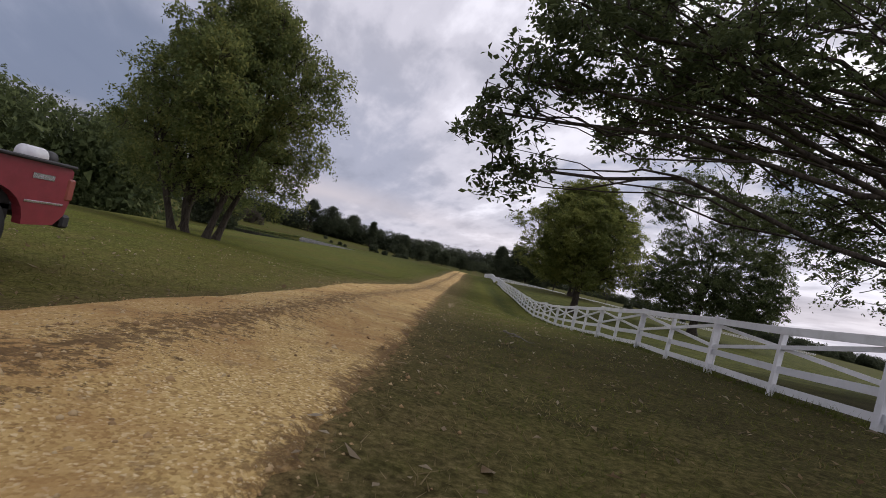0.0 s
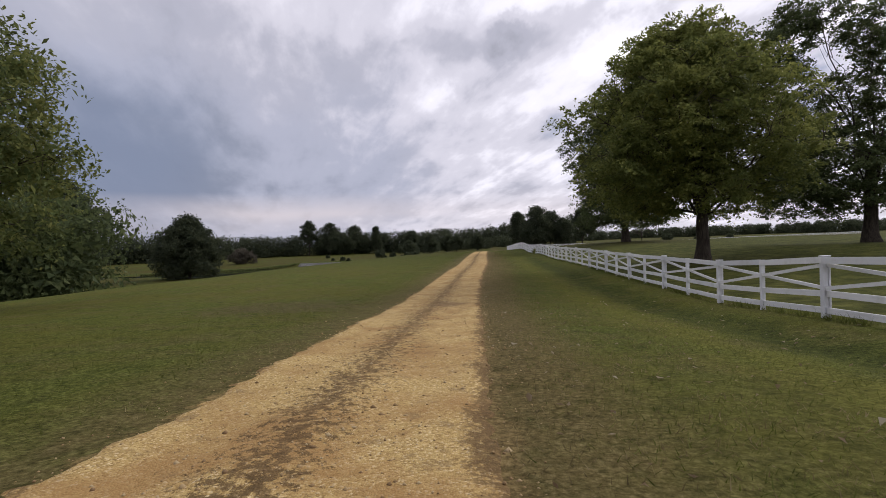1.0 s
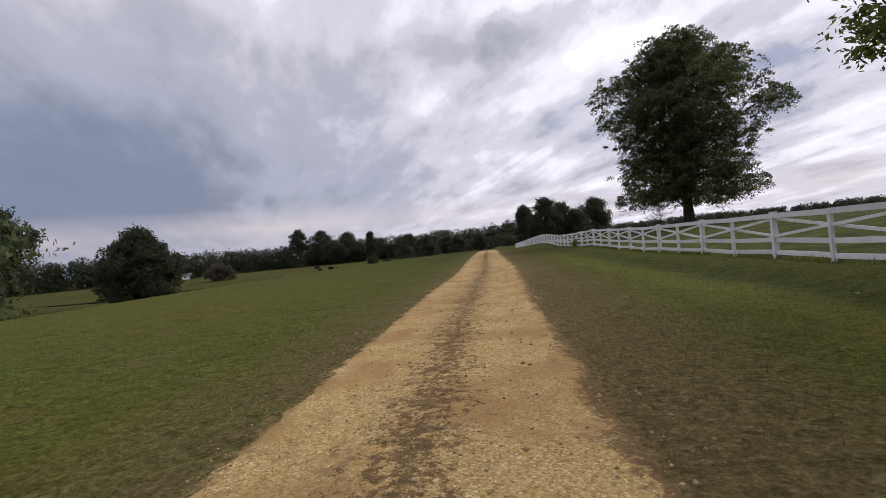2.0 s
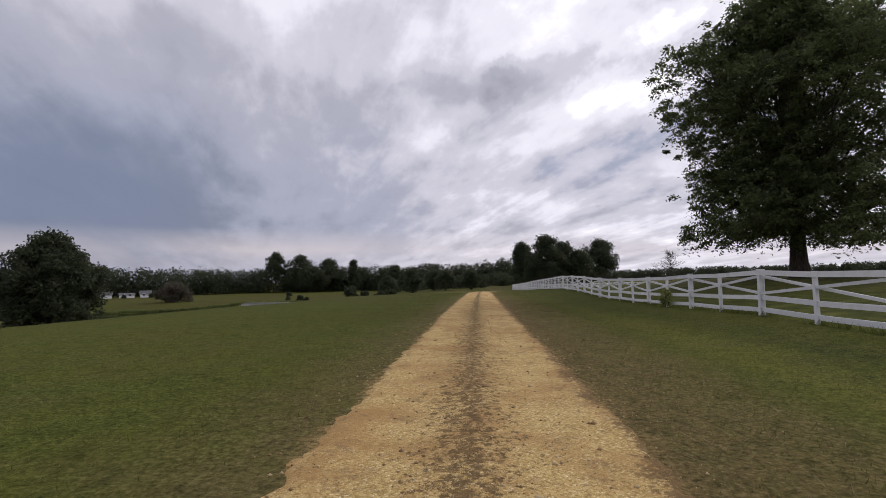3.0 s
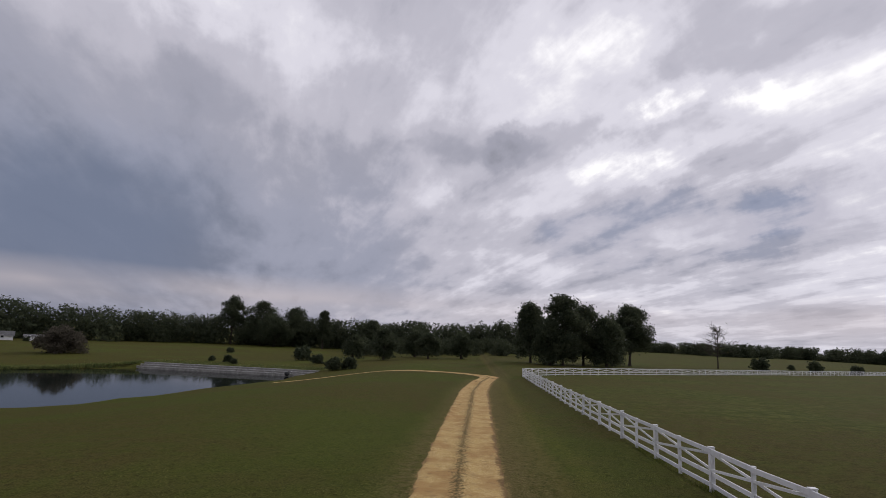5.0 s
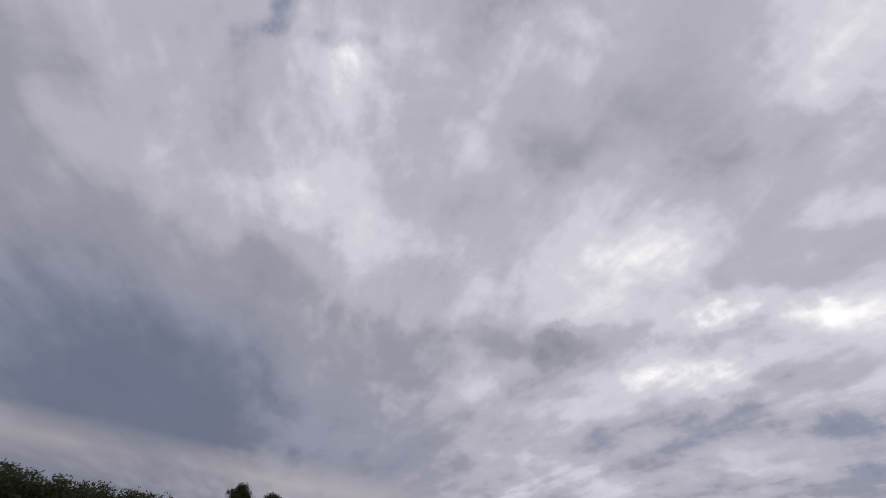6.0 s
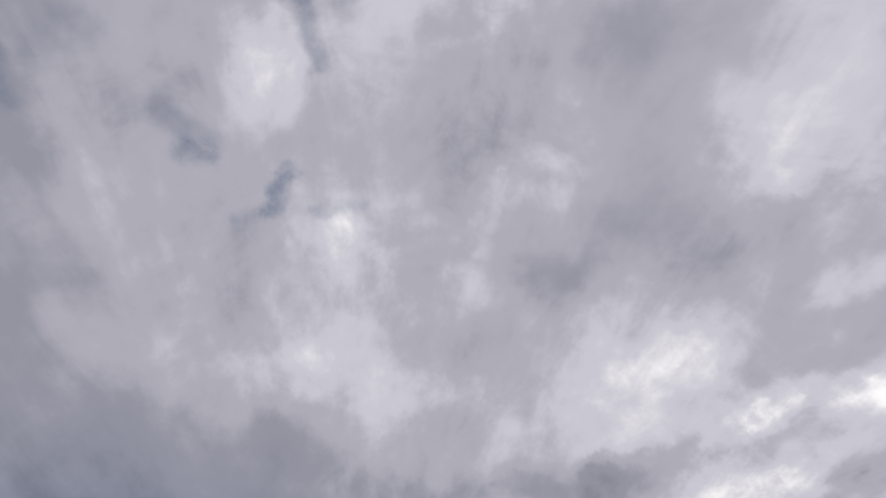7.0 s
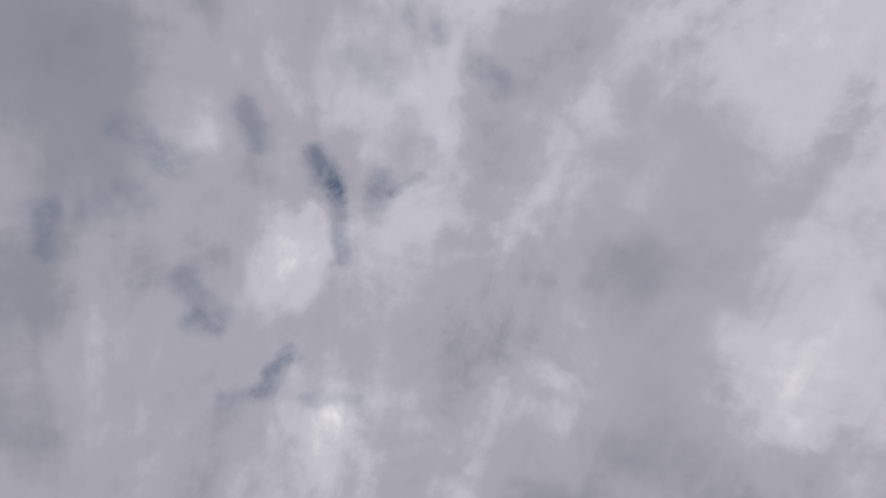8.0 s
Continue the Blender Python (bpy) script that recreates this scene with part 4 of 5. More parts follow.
lobes += [((6.2 * math.cos(k), 6.2 * math.sin(k), 4.0 + 0.5 * (k % 2)), (3.4, 3.4, 1.5)) for k in range(7)]
plant("oak_tree", tree_meshes(37, lobes, 0.62, 11.0, 3200, 58, 0.135, 0.50, LEAF_OAK, BARK, shell=0.45, floor=2.2, core=0.40),
      25.8, 71.6, gz(25.8, 71.6), "large dense dark oak standing alone in the paddock", turn=40)

# the oak whose limbs hang over the track's start
lobes = [((-13.1, -0.4, 3.1), (0.8, 1.2, 0.6)), ((-13.7, -0.8, 4.1), (1.0, 1.6, 0.7)), ((-13.0, -0.8, 5.1), (1.2, 1.7, 0.7)), ((-12.2, -0.8, 5.9), (1.3, 1.7, 0.8)), ((-10.6, 0.2, 5.4), (2.0, 2.4, 0.9)), ((-9.0, 2.4, 5.9), (2.6, 2.8, 1.1)), ((1.5, 4.0, 7.4), (4.4, 4.4, 2.6)), ((5.0, 7.0, 10.0), (5, 5, 3)), ((4.0, 9.5, 4.4), (4.2, 3.0, 1.8)), ((8.0, 9.0, 6.2), (4.2, 4.0, 2.5)), ((-7.0, -1.5, 7.0), (4.0, 4.0, 1.8)), ((-6.0, 4.0, 7.4), (4.2, 4.0, 1.9)), ((-3.0, 6.5, 6.6), (4.2, 4.0, 2.2)),
         ((2.0, 8.0, 6.0), (4.5, 4.2, 2.6)), ((-2, 0, 9.5), (6, 6, 3)), ((3, 2, 13), (6, 6, 4)), ((-3, 3, 13), (5, 5, 3.5)), ((6, 5, 8), (5, 5, 3.5)),
         ((-7.5, 3.0, 10.0), (4, 4, 2.2)), ((0, -6, 9), (5, 4, 3)), ((-10.5, 0.0, 8.0), (2.6, 2.8, 1.2)), ((0, 11, 5.4), (3.4, 2.6, 1.6)), ((-10.2, -0.5, 6.6), (2.4, 2.4, 1.2)), ((-9, 3, 7.6), (2.6, 2.6, 1.4)), ((-12.6, -1.2, 6.6), (1.0, 1.6, 0.7)), ((-12.0, 1.5, 8.2), (1.3, 1.8, 0.8))]
plant("oak_tree", tree_meshes(41, lobes, 0.55, 5.0, 2500, 52, 0.078, 0.27, LEAF_OAK, BARK, twigs=0.85, shell=0.15, droop=0.07),
      15.5, -34.5, gz(15.5, -34.5), "spreading oak with leafy limbs hanging over the track")

# the many-stemmed willow oak left of the track
lobes = lobed(rng, 14.5, 6.6, 1.9, 28, 0.80)
plant("willow_oak", tree_meshes(53, lobes, 0.25, 4.2, 1550, 62, 0.092, 0.40, LEAF_WILLOW, BARK,
                                stems=((0, 0, 0.6, 0.2), (-1.1, 0.5, -0.8, 0.6), (-1.7, 0.2, -1.6, -0.3), (0.3, 1.4, 0.9, 1.2)), droop=0.22, shell=0.42, floor=1.9, core=0.22),
      -12.5, -19.0, gz(-12.5, -19.0), "many-stemmed drooping olive-green tree on the lawn", turn=20)
lobes = lobed(rng, 16.0, 8.4, 2.0, 20, 0.8)
plant("willow_oak", tree_meshes(59, lobes, 0.33, 4.0, 1300, 40, 0.12, 0.50, LEAF_WILLOW, BARK, droop=0.22, shell=0.5, floor=1.4, core=0.5),
      -23.1, -3.0, gz(-23.1, -3.0), "drooping olive-green tree at the lawn's edge", turn=70)

# trees by the pond
lobes = lobed(rng, 21.5, 11.0, 0.0, 30, 0.85, 1.05)
plant("pond_tree", tree_meshes(61, lobes, 0.5, 4.0, 1700, 32, 0.25, 0.75, LEAF_FAR, BARK, twigs=0.1, shell=0.5, floor=0.3, core=0.85, far=True),
      -93, 134, gz(-93, 134) - 0.9, "dark round-headed tree on the pond's bank")
lobes = lobed(rng, 31.0, 14.0, 4.0, 20, 0.8)
plant("pond_tree", tree_meshes(67, lobes, 0.6, 7.0, 1200, 36, 0.30, 0.85, LEAF_FAR, BARK, twigs=0.15, shell=0.5, core=0.7, far=True),
      -114, 108, gz(-114, 108), "tall dark tree above scrub near the pond")


def bush_meshes(seed, lobes, clusters, per, leaf, spread, mat):
    """A shrub: several short stems under a dense crown."""
    return tree_meshes(seed, lobes, 0.06, 0.5, clusters, per, leaf, spread, mat, BARK, twigs=0.3, shell=0.4,
                       stems=((0, 0, 0.1, 0.1), (0.2, 0.1, 0.3, -0.1), (-0.2, 0, -0.3, 0.1)), floor=0.1, core=0.75, far=True)


# scrub along the lawn's far edge
scrub_protos = []
for k in range(3):
    r2 = np.random.default_rng(100 + k)
    scrub_protos.append(bush_meshes(71 + k, lobed(r2, 6.0 + k * 1.5, 4.5, 0.0, 9, 0.8), 300, 32, 0.18, 0.55, LEAF_OAK))
for k in range(13):
    x, y = -70 + 3.5 * math.sin(k * 2.1) - 2.0 * abs(k - 9), 68 - k * 9.0
    plant("scrub_bush", scrub_protos[k % 3], x, y, gz(x, y) - 0.1, "dense dark scrub at the edge of the lawn", "bush", "scrub along the lawn", turn=k * 47, size=0.8 + 0.12 * (k % 4))


# distant trees with outlines of their own
def far_tree(name, seed, x, y, height, radius, low, label, n=14, count=700, leaf=0.36, mat=None, group=""):
    r2 = np.random.default_rng(seed)
    base = gz(x, y)
    m = tree_meshes(seed, lobed(r2, height, radius, low, n, 0.7), 0.4, low + 3, count, 20, leaf * 0.72, 0.9, mat or LEAF_FAR, BARK, twigs=0.05, shell=0.4, core=0.8, far=True)
    return plant(name, m, x, y, base, label, group=group, turn=seed * 31)


clump = "clump of trees behind the paddock"
far_tree("broadleaf_tree", 201, 25.5, 219, 20.0, 8.0, 0.8, "tall dark tree in a clump behind the paddock", group=clump)
far_tree("broadleaf_tree", 202, 17.5, 226, 17.5, 6.2, 1.5, "lighter-crowned tree at the end of a clump", group=clump)
far_tree("broadleaf_tree", 203, 32.5, 226, 17.6, 8.0, 0.6, "dark tree in a clump behind the paddock", group=clump)
far_tree("broadleaf_tree", 204, 38.0, 222, 14.0, 5.6, 0.5, "low dark tree in a clump behind the paddock", group=clump)
far_tree("broadleaf_tree", 205, 50.5, 243, 19.5, 9.2, 4.0, "spreading tree at the edge of a clump", group=clump)
far_tree("broadleaf_tree", 212, 21.5, 216, 12.0, 5.2, 0.3, "low dark tree in a clump behind the paddock", group=clump)
far_tree("broadleaf_tree", 213, 43.5, 236, 13.0, 5.0, 0.3, "low dark tree in a clump behind the paddock", group=clump)
for k, (x, y, h, r) in enumerate([(-27, 238, 10.5, 4.6), (-14, 252, 9.0, 4.4), (-40, 252, 8.0, 4.2), (-3, 262, 9.5, 5.0), (-20, 266, 10.5, 5.4), (-34, 276, 11, 5.6)]):
    far_tree("small_tree", 231 + k, x, y, h, r, 0.6, "small dark tree standing before the wood", 9, 300, 0.36, group="small trees before the wood")
far_tree("broadleaf_tree", 206, -127, 344, 26.0, 8.5, 9.0, "tallest tree rising out of the wood")
far_tree("broadleaf_tree", 207, -112, 346, 24.5, 13.0, 1.5, "broad dark tree at the wood's edge")
far_tree("broadleaf_tree", 208, -95, 350, 22.5, 13.0, 1.5, "broad dark tree at the wood's edge")
far_tree("broadleaf_tree", 209, -76.5, 341, 19.8, 4.2, 3.0, "slender pointed tree at the wood's edge")
far_tree("broadleaf_tree", 210, -49, 330, 15.8, 7.0, 3.0, "round tree standing before the wood")
far_tree("broadleaf_tree", 211, -100, 335, 17.0, 11.0, 0.8, "dark tree at the wood's edge")


def woods(name, seed, spots, height, leaf, count, label, inner=90, blade=0.15, mat=None):
    """Many far trees as one object: trunks left out of sight below crowns that reach the ground."""
    r2 = np.random.default_rng(seed)
    bits = []
    for x, y in spots:
        h = height * r2.uniform(0.86, 1.08) * (1.14 if x < -200 else 1.0)
        rad = h * r2.uniform(0.34, 0.50)
        base = float(ground_z(x, y, False))
        lobes = [((x + r2.normal(0, rad * 0.3), y + r2.normal(0, rad * 0.3), base + h * q), (rad * w, rad * w, h * 0.22)) for q, w in ((0.14, 1.0), (0.34, 1.1), (0.56, 1.0), (0.78, 0.75))]
        pts, _ = crown_points(r2, lobes, count, 0.6)
        bits.append(leaf_cards(r2, pts, leaf * 1.1, 9, leaf * 0.72, broad=0.9, flat=0.8, unruly=1.6, pointed=False))
        bits += [thicket(r2, c, np.asarray(r) * 0.86, inner, blade) for c, r in lobes]
    v, f = joined(bits)
    return tagged(new(name, mesh_of(name, v, f, mat or LEAF_FAR)), label, "woodland", kind="stuff")


spots = []
for k in range(140):
    s = k / 139
    wx = -400 + 440 * s
    wy = np.interp(wx, [-420, -330, -260, -220, -170, -127, -60, 40], [60, 160, 236, 276, 318, 352, 354, 342])
    for row in range(2):
        spots.append((wx + rng.normal(0, 3), wy + row * 12 + rng.normal(0, 4)))
woods("woods_behind_the_pond", 301, spots, 16.0, 0.40, 95, "dark mixed wood closing the far fields")
spots = [(-8 + 3.2 * k + rng.normal(0, 1.5), 300 + 16 * math.sin(k * 0.7) + rng.normal(0, 6) + (k % 3) * 14) for k in range(-14, 13)]
woods("woods_ahead", 303, spots, 7.4, 0.36, 130, "dark mixed wood at the end of the track")
spots = []
for k in range(270):
    a = radians(2 + 66 * k / 270)
    d = 640 + 40 * math.sin(k * 0.13) - 90 * (k / 270)
    for row in range(2):
        spots.append((d * math.sin(a) + rng.normal(0, 4), d * math.cos(a) + row * 14 + rng.normal(0, 5)))
woods("woods_beyond_the_paddock", 307, spots, 11.6, 0.66, 32, "dark pine wood along the horizon", 60, 0.19)
spots = []
for k in range(42):
    s = k / 41
    cx, cy = np.interp(s, [0, 0.2, 0.6, 1.0], [-77, -96, -88, -78]), np.interp(s, [0, 0.2, 0.6, 1.0], [72, 66, 8, -52])
    spots += [(cx + rng.normal(0, 2.5) - 6 * row, cy + rng.normal(0, 2.5)) for row in range(2)]
woods("woods_by_the_lawn", 311, spots, 23.0, 0.24, 230, "dense dark green wood behind the lawn", 130, 0.11, LEAF_OAK)

# ---------------------------------------------------------------- the white fence
BAY = 2.44


def fence_x(y):
    return float(np.interp(y, [-60, 100, 163], [7.9, 7.9, 8.9]))


def fence_meshes():
    kit = {}
    bm = bmesh.new()
    add_box(bm, (-0.046, -0.022, -0.30), (0.046, 0.022, 1.305), 0.004)
    add_box(bm, (-0.078, -0.058, -0.08), (-0.048, 0.058, 1.305), 0.004)
    add_box(bm, (0.048, -0.058, -0.08), (0.078, 0.058, 1.305), 0.004)
    add_box(bm, (-0.090, -0.070, 1.307), (0.090, 0.070, 1.331), 0.006)
    kit["main"] = bm_mesh("post", bm, PAINT)
    bm = bmesh.new()
    add_box(bm, (-0.036, -0.036, -0.30), (0.036, 0.036, 1.28), 0.005)
    add_box(bm, (-0.066, -0.048, -0.08), (-0.038, 0.048, 1.28), 0.004)
    add_box(bm, (-0.074, -0.056, 1.282), (0.046, 0.056, 1.300), 0.005)
    kit["mid"] = bm_mesh("post", bm, PAINT)
    for name, h in (("top_rail", 0.140), ("middle_rail", 0.130), ("bottom_rail", 0.130)):
        kit[name] = bm_mesh(name, box((-0.019, -0.5, -h / 2), (0.019, 0.5, h / 2)), PAINT)
    kit["brace"] = bm_mesh("brace", box((-0.016, -0.5, -0.038), (0.016, 0.5, 0.038)), PAINT)
    return kit


KIT = fence_meshes()


def span(name, mesh, parent, a, b):
    """A board from a to b."""
    a, b = Vector(a), Vector(b)
    d = b - a
    flat = math.hypot(d.x, d.y)
    ob = new(name, mesh)
    ob.parent = parent
    ob.matrix_world = Matrix.Translation((a + b) / 2) @ Euler((math.atan2(d.z, flat), 0, -math.atan2(d.x, d.y))).to_matrix().to_4x4() @ Matrix.Diagonal((1, d.length, 1, 1))
    return ob


def build_fence(name, spots, first, label, braces=True):
    """Posts at the spots with three rails, and crossed braces over each pair of bays."""
    rnd = random.Random(len(spots))
    root = tagged(new(name), label, "fence", "white paddock fences")
    feet = []
    for k, (x, y) in enumerate(spots):
        z = gz(x, y)
        feet.append(Vector((x, y, z)))
        kind = "main" if (k + first) % 2 == 0 else "mid"
        ahead = Vector(spots[min(k + 1, len(spots) - 1)]) - Vector(spots[max(k - 1, 0)])
        ob = new("post", KIT[kind])
        ob.parent = root
        ob.matrix_world = pose(x, y, z, rnd.gauss(0, 0.5), rnd.gauss(0, 0.6), math.degrees(-math.atan2(ahead.x, ahead.y)))
    up = lambda p, h: p + Vector((0, 0, h))
    for k in range(len(feet) - 1):
        a, b = feet[k], feet[k + 1]
        side = (b - a).cross(Vector((0, 0, 1))).normalized() * -0.03
        j = [rnd.gauss(0, 0.008) for _ in range(6)]
        span("top_rail", KIT["top_rail"], root, up(a, 1.225 + j[0]) + side * 2.2, up(b, 1.225 + j[1]) + side * 2.2)
        span("middle_rail", KIT["middle_rail"], root, up(a, 0.52 + j[2]), up(b, 0.52 + j[3]))
        span("bottom_rail", KIT["bottom_rail"], root, up(a, 0.165 + j[4]), up(b, 0.165 + j[5]))
        if braces and (k + first) % 2 == 0 and k + 2 < len(feet):
            c = feet[k + 2]
            span("brace", KIT["brace"], root, up(a, 1.13) + side, up(c, 0.63) + side)
            span("brace", KIT["brace"], root, up(a, 0.63) - side * 0.6, up(c, 1.13) - side * 0.6)
    return root


ks = range(-21, 67)
build_fence("paddock_fence", [(fence_x(k * BAY), k * BAY) for k in ks], ks[0], "white-painted wooden paddock fence with crossed braces")
# from the corner the fence swings right round the paddock
turn_spots = [(fence_x(66 * BAY), 66 * BAY)]
heading = 14.0
for k in range(118):
    heading = min(heading + 7.0, 50.0 + 0.12 * k)
    x, y = turn_spots[-1]
    turn_spots.append((x + BAY * math.sin(radians(heading)), y + BAY * math.cos(radians(heading))))
build_fence("far_paddock_fence", turn_spots, 0, "white-painted wooden fence across the far end of the paddock")

# shrub grown through the fence
lobes = [((0, 0, 0.45), (0.3, 0.4, 0.35)), ((0.1, 0.2, 0.75), (0.2, 0.3, 0.22)), ((-0.05, -0.15, 0.3), (0.3, 0.35, 0.25))]
plant("fence_shrub", tree_meshes(83, lobes, 0.025, 0.5, 90, 14, 0.045, 0.12, LEAF_MAPLE, BARK, twigs=0.9, shell=0.1, floor=0.05, stems=((0, 0, 0, 0.1), (0.1, 0.1, 0.1, 0))),
      7.60, 50.7, gz(7.60, 50.7), "small weedy shrub growing through a white fence", "bush", size=0.8)


# ---------------------------------------------------------------- bare tree and shrubs in the far paddock
def bare_tree(seed, height):
    rng = np.random.default_rng(seed)
    wood = []
    trunk = wander(rng, (0, 0, -0.2), (0.3, 0, height), 10, 0.05)
    wood.append(tube_arrays(trunk, np.linspace(0.28, 0.04, 10), 8))
    for k in range(42):
        i = rng.integers(3, 10)
        a = rng.uniform(0, 6.28)
        ln = (height - trunk[i][2]) * 0.55 + rng.uniform(1.4, 3.0)
        tip = trunk[i] + np.array([math.cos(a) * ln, math.sin(a) * ln, ln * rng.uniform(0.15, 0.7)])
        p = wander(rng, trunk[i], tip, 6, 0.25)
        wood.append(tube_arrays(p, np.linspace(0.085, 0.03, 6), 5))
        for _ in range(8):
            q = p[rng.integers(2, 6)]
            wood.append(tube_arrays(wander(rng, q, q + rng.normal(0, 0.9, 3) + np.array([0, 0, 0.4]), 4, 0.3), np.linspace(0.05, 0.03, 4), 3))
    v, f = joined(wood)
    pts = trunk[rng.integers(3, 10, 60)] + rng.normal(0, 1.5, (60, 3))
    lv, lf = leaf_cards(rng, pts, 0.4, 4, 0.14)
    return mesh_of("trunk", v, f, BARK, True), mesh_of("crown", lv, lf, LEAF_WILLOW)


plant("dead_tree", bare_tree(91, 12.5), 84.6, 258, gz(84.6, 258), "nearly leafless grey tree standing in a field")
field_bush = bush_meshes(95, lobed(np.random.default_rng(9), 3.6, 2.6, 0.0, 6, 0.85), 120, 12, 0.28, 0.4, LEAF_FAR)
for k, (x, y, s) in enumerate([(-183, 262, 0.7), (-174, 270, 0.5), (-166, 279, 0.7), (-189, 258, 0.5), (-88, 262, 0.6)]):
    plant("meadow_bush", field_bush, x, y, gz(x, y) - 0.1, "low dark bush at the edge of the meadow", "bush", "bushes in the meadow", turn=k * 60, size=s)
for k, (x, y, s) in enumerate([(-52, 236, 1.3), (-33.5, 205, 0.95), (-30.0, 206, 0.9), (-36.5, 210, 0.6), (-62, 210, 0.5), (-43, 222, 0.8), (-71, 216, 0.45), (-66, 215, 0.6)]):
    plant("bank_bush", field_bush, x, y, gz(x, y) - 0.1, "dark bush on the bank behind the pond wall", "bush", "bushes on the pond's bank", turn=k * 75, size=s)
for k, (x, y, s) in enumerate([(97, 254.5, 1.25), (117.5, 259.5, 1.15), (129, 257, 0.9), (119.5, 276.5, 0.6)]):
    plant("paddock_bush", field_bush, x, y, gz(x, y) - 0.1, "dark rounded bush beyond the far paddock fence", "bush", "bushes beyond the paddock", turn=k * 70, size=s)
brown_bush = bush_meshes(96, lobed(np.random.default_rng(10), 9.0, 7.5, 0.0, 12, 0.8), 420, 30, 0.22, 0.6, LEAF_BROWN)
plant("brown_bush", brown_bush, -116, 217, gz(-116, 217) - 1.0, "rounded brownish bush in the meadow", "bush")


# ---------------------------------------------------------------- pond wall with its pipes
def pond_wall():
    root = tagged(new("pond_wall"), "weathered grey timber bulkhead with two dark pipe mouths", "retaining wall")
    for tier in range(3):
        y0, top = 204.8 - 1.5 * tier, WATER_Z + 1.35 - 0.40 * tier
        for k in range(12):
            x0 = -83 + k * 3.85
            part("plank", box((x0, y0, WATER_Z - 0.8), (x0 + 3.80, y0 + 0.22, top - 0.02), 0.02), TIMBER, root)
            part("deck_board", box((x0, y0 + 0.42, top - 0.42), (x0 + 3.80, y0 + 1.48, top - 0.06), 0.02), MUD, root, "dark silted fill between the timbers")
            part("cap", box((x0, y0 - 0.08, top), (x0 + 3.82, y0 + 0.40, top + 0.12), 0.02), STONE, root, "pale worn capping timber")
    for x0 in (-44.4, -37.9):
        bm = bmesh.new()
        add_tube(bm, (x0, 201.2, WATER_Z + 0.62), (x0, 205.2, WATER_Z + 0.62), 0.52, 0.52, 20)
        part("pipe", bm, DARK, root, "dark round pipe mouth", True)


pond_wall()


# reeds and rank grass along the pond's far bank
def reeds():
    r2 = np.random.default_rng(77)
    x = r2.uniform(-130, -84, 9000)
    y = np.interp(x, FAR_X, FAR_Y) + np.abs(r2.normal(0, 2.2, 9000)) - 0.6
    x2 = r2.uniform(-84, -30, 5000)
    y2 = 206 + np.abs(r2.normal(0, 3.0, 5000))
    x, y = np.concatenate([x, x2]), np.concatenate([y, y2])
    n = len(x)
    h = r2.uniform(0.3, 0.9, n) * np.where(y > 205.5, 0.6, 1.0)
    z = np.maximum(ground_z(x, y), WATER_Z) - 0.05
    a = r2.uniform(0, 6.283, n)
    foot = np.stack([x, y, z], 1)
    off = np.stack([np.cos(a), np.sin(a), np.zeros(n)], 1) * 0.09
    tip = np.stack([r2.normal(0, 0.25, n), r2.normal(0, 0.25, n), h], 1)
    v = np.stack([foot - off, foot + off, foot + tip], 1).reshape(-1, 3)
    tagged(new("reeds", mesh_of("reeds", v, np.arange(3 * n).reshape(-1, 3), LEAF_WILLOW)), "rank olive reeds along a pond bank", "reeds", kind="stuff")


reeds()


# ---------------------------------------------------------------- farm buildings across the pond
def farmhouse(x, y, turn, w, d, h, roof):
    root = tagged(new("farmhouse"), "distant low white building with a grey roof", "house", "white farm buildings")
    root.matrix_world = pose(x, y, gz(x, y), 0, 0, turn)
    part("wall", box((-w / 2, -d / 2, -0.3), (w / 2, d / 2, h), 0.02), SIDING, root)
    bm = bmesh.new()
    o, r = 0.4, roof
    vs = [bm.verts.new(c) for c in [(-w / 2 - o, -d / 2 - o, h + 0.01), (w / 2 + o, -d / 2 - o, h + 0.01), (w / 2 + o, d / 2 + o, h + 0.01), (-w / 2 - o, d / 2 + o, h + 0.01), (-w / 2 - o, 0, h + r), (w / 2 + o, 0, h + r)]]
    for f in ((0, 1, 5, 4), (2, 3, 4, 5), (1, 2, 5), (3, 0, 4), (3, 2, 1, 0)):
        bm.faces.new([vs[i] for i in f])
    part("roof", bm, SHINGLE, root)
    for k in range(int(w / 3)):
        cx = -w / 2 + 1.6 + k * 3.0
        win = part("window", box((cx - 0.55, -d / 2 - 0.05, 0.9), (cx + 0.55, -d / 2 - 0.004, 2.1)), SIDING, root)
        part("pane", box((cx - 0.45, -d / 2 - 0.07, 1.0), (cx + 0.45, -d / 2 - 0.052, 2.0)), WINDOW, win)


farmhouse(-186, 273, 42, 5, 4, 1.7, 1.9)
farmhouse(-179.5, 279.5, 40, 6.5, 4, 1.6, 0.9)
farmhouse(-173.5, 285.5, 36, 5, 4, 1.7, 1.9)


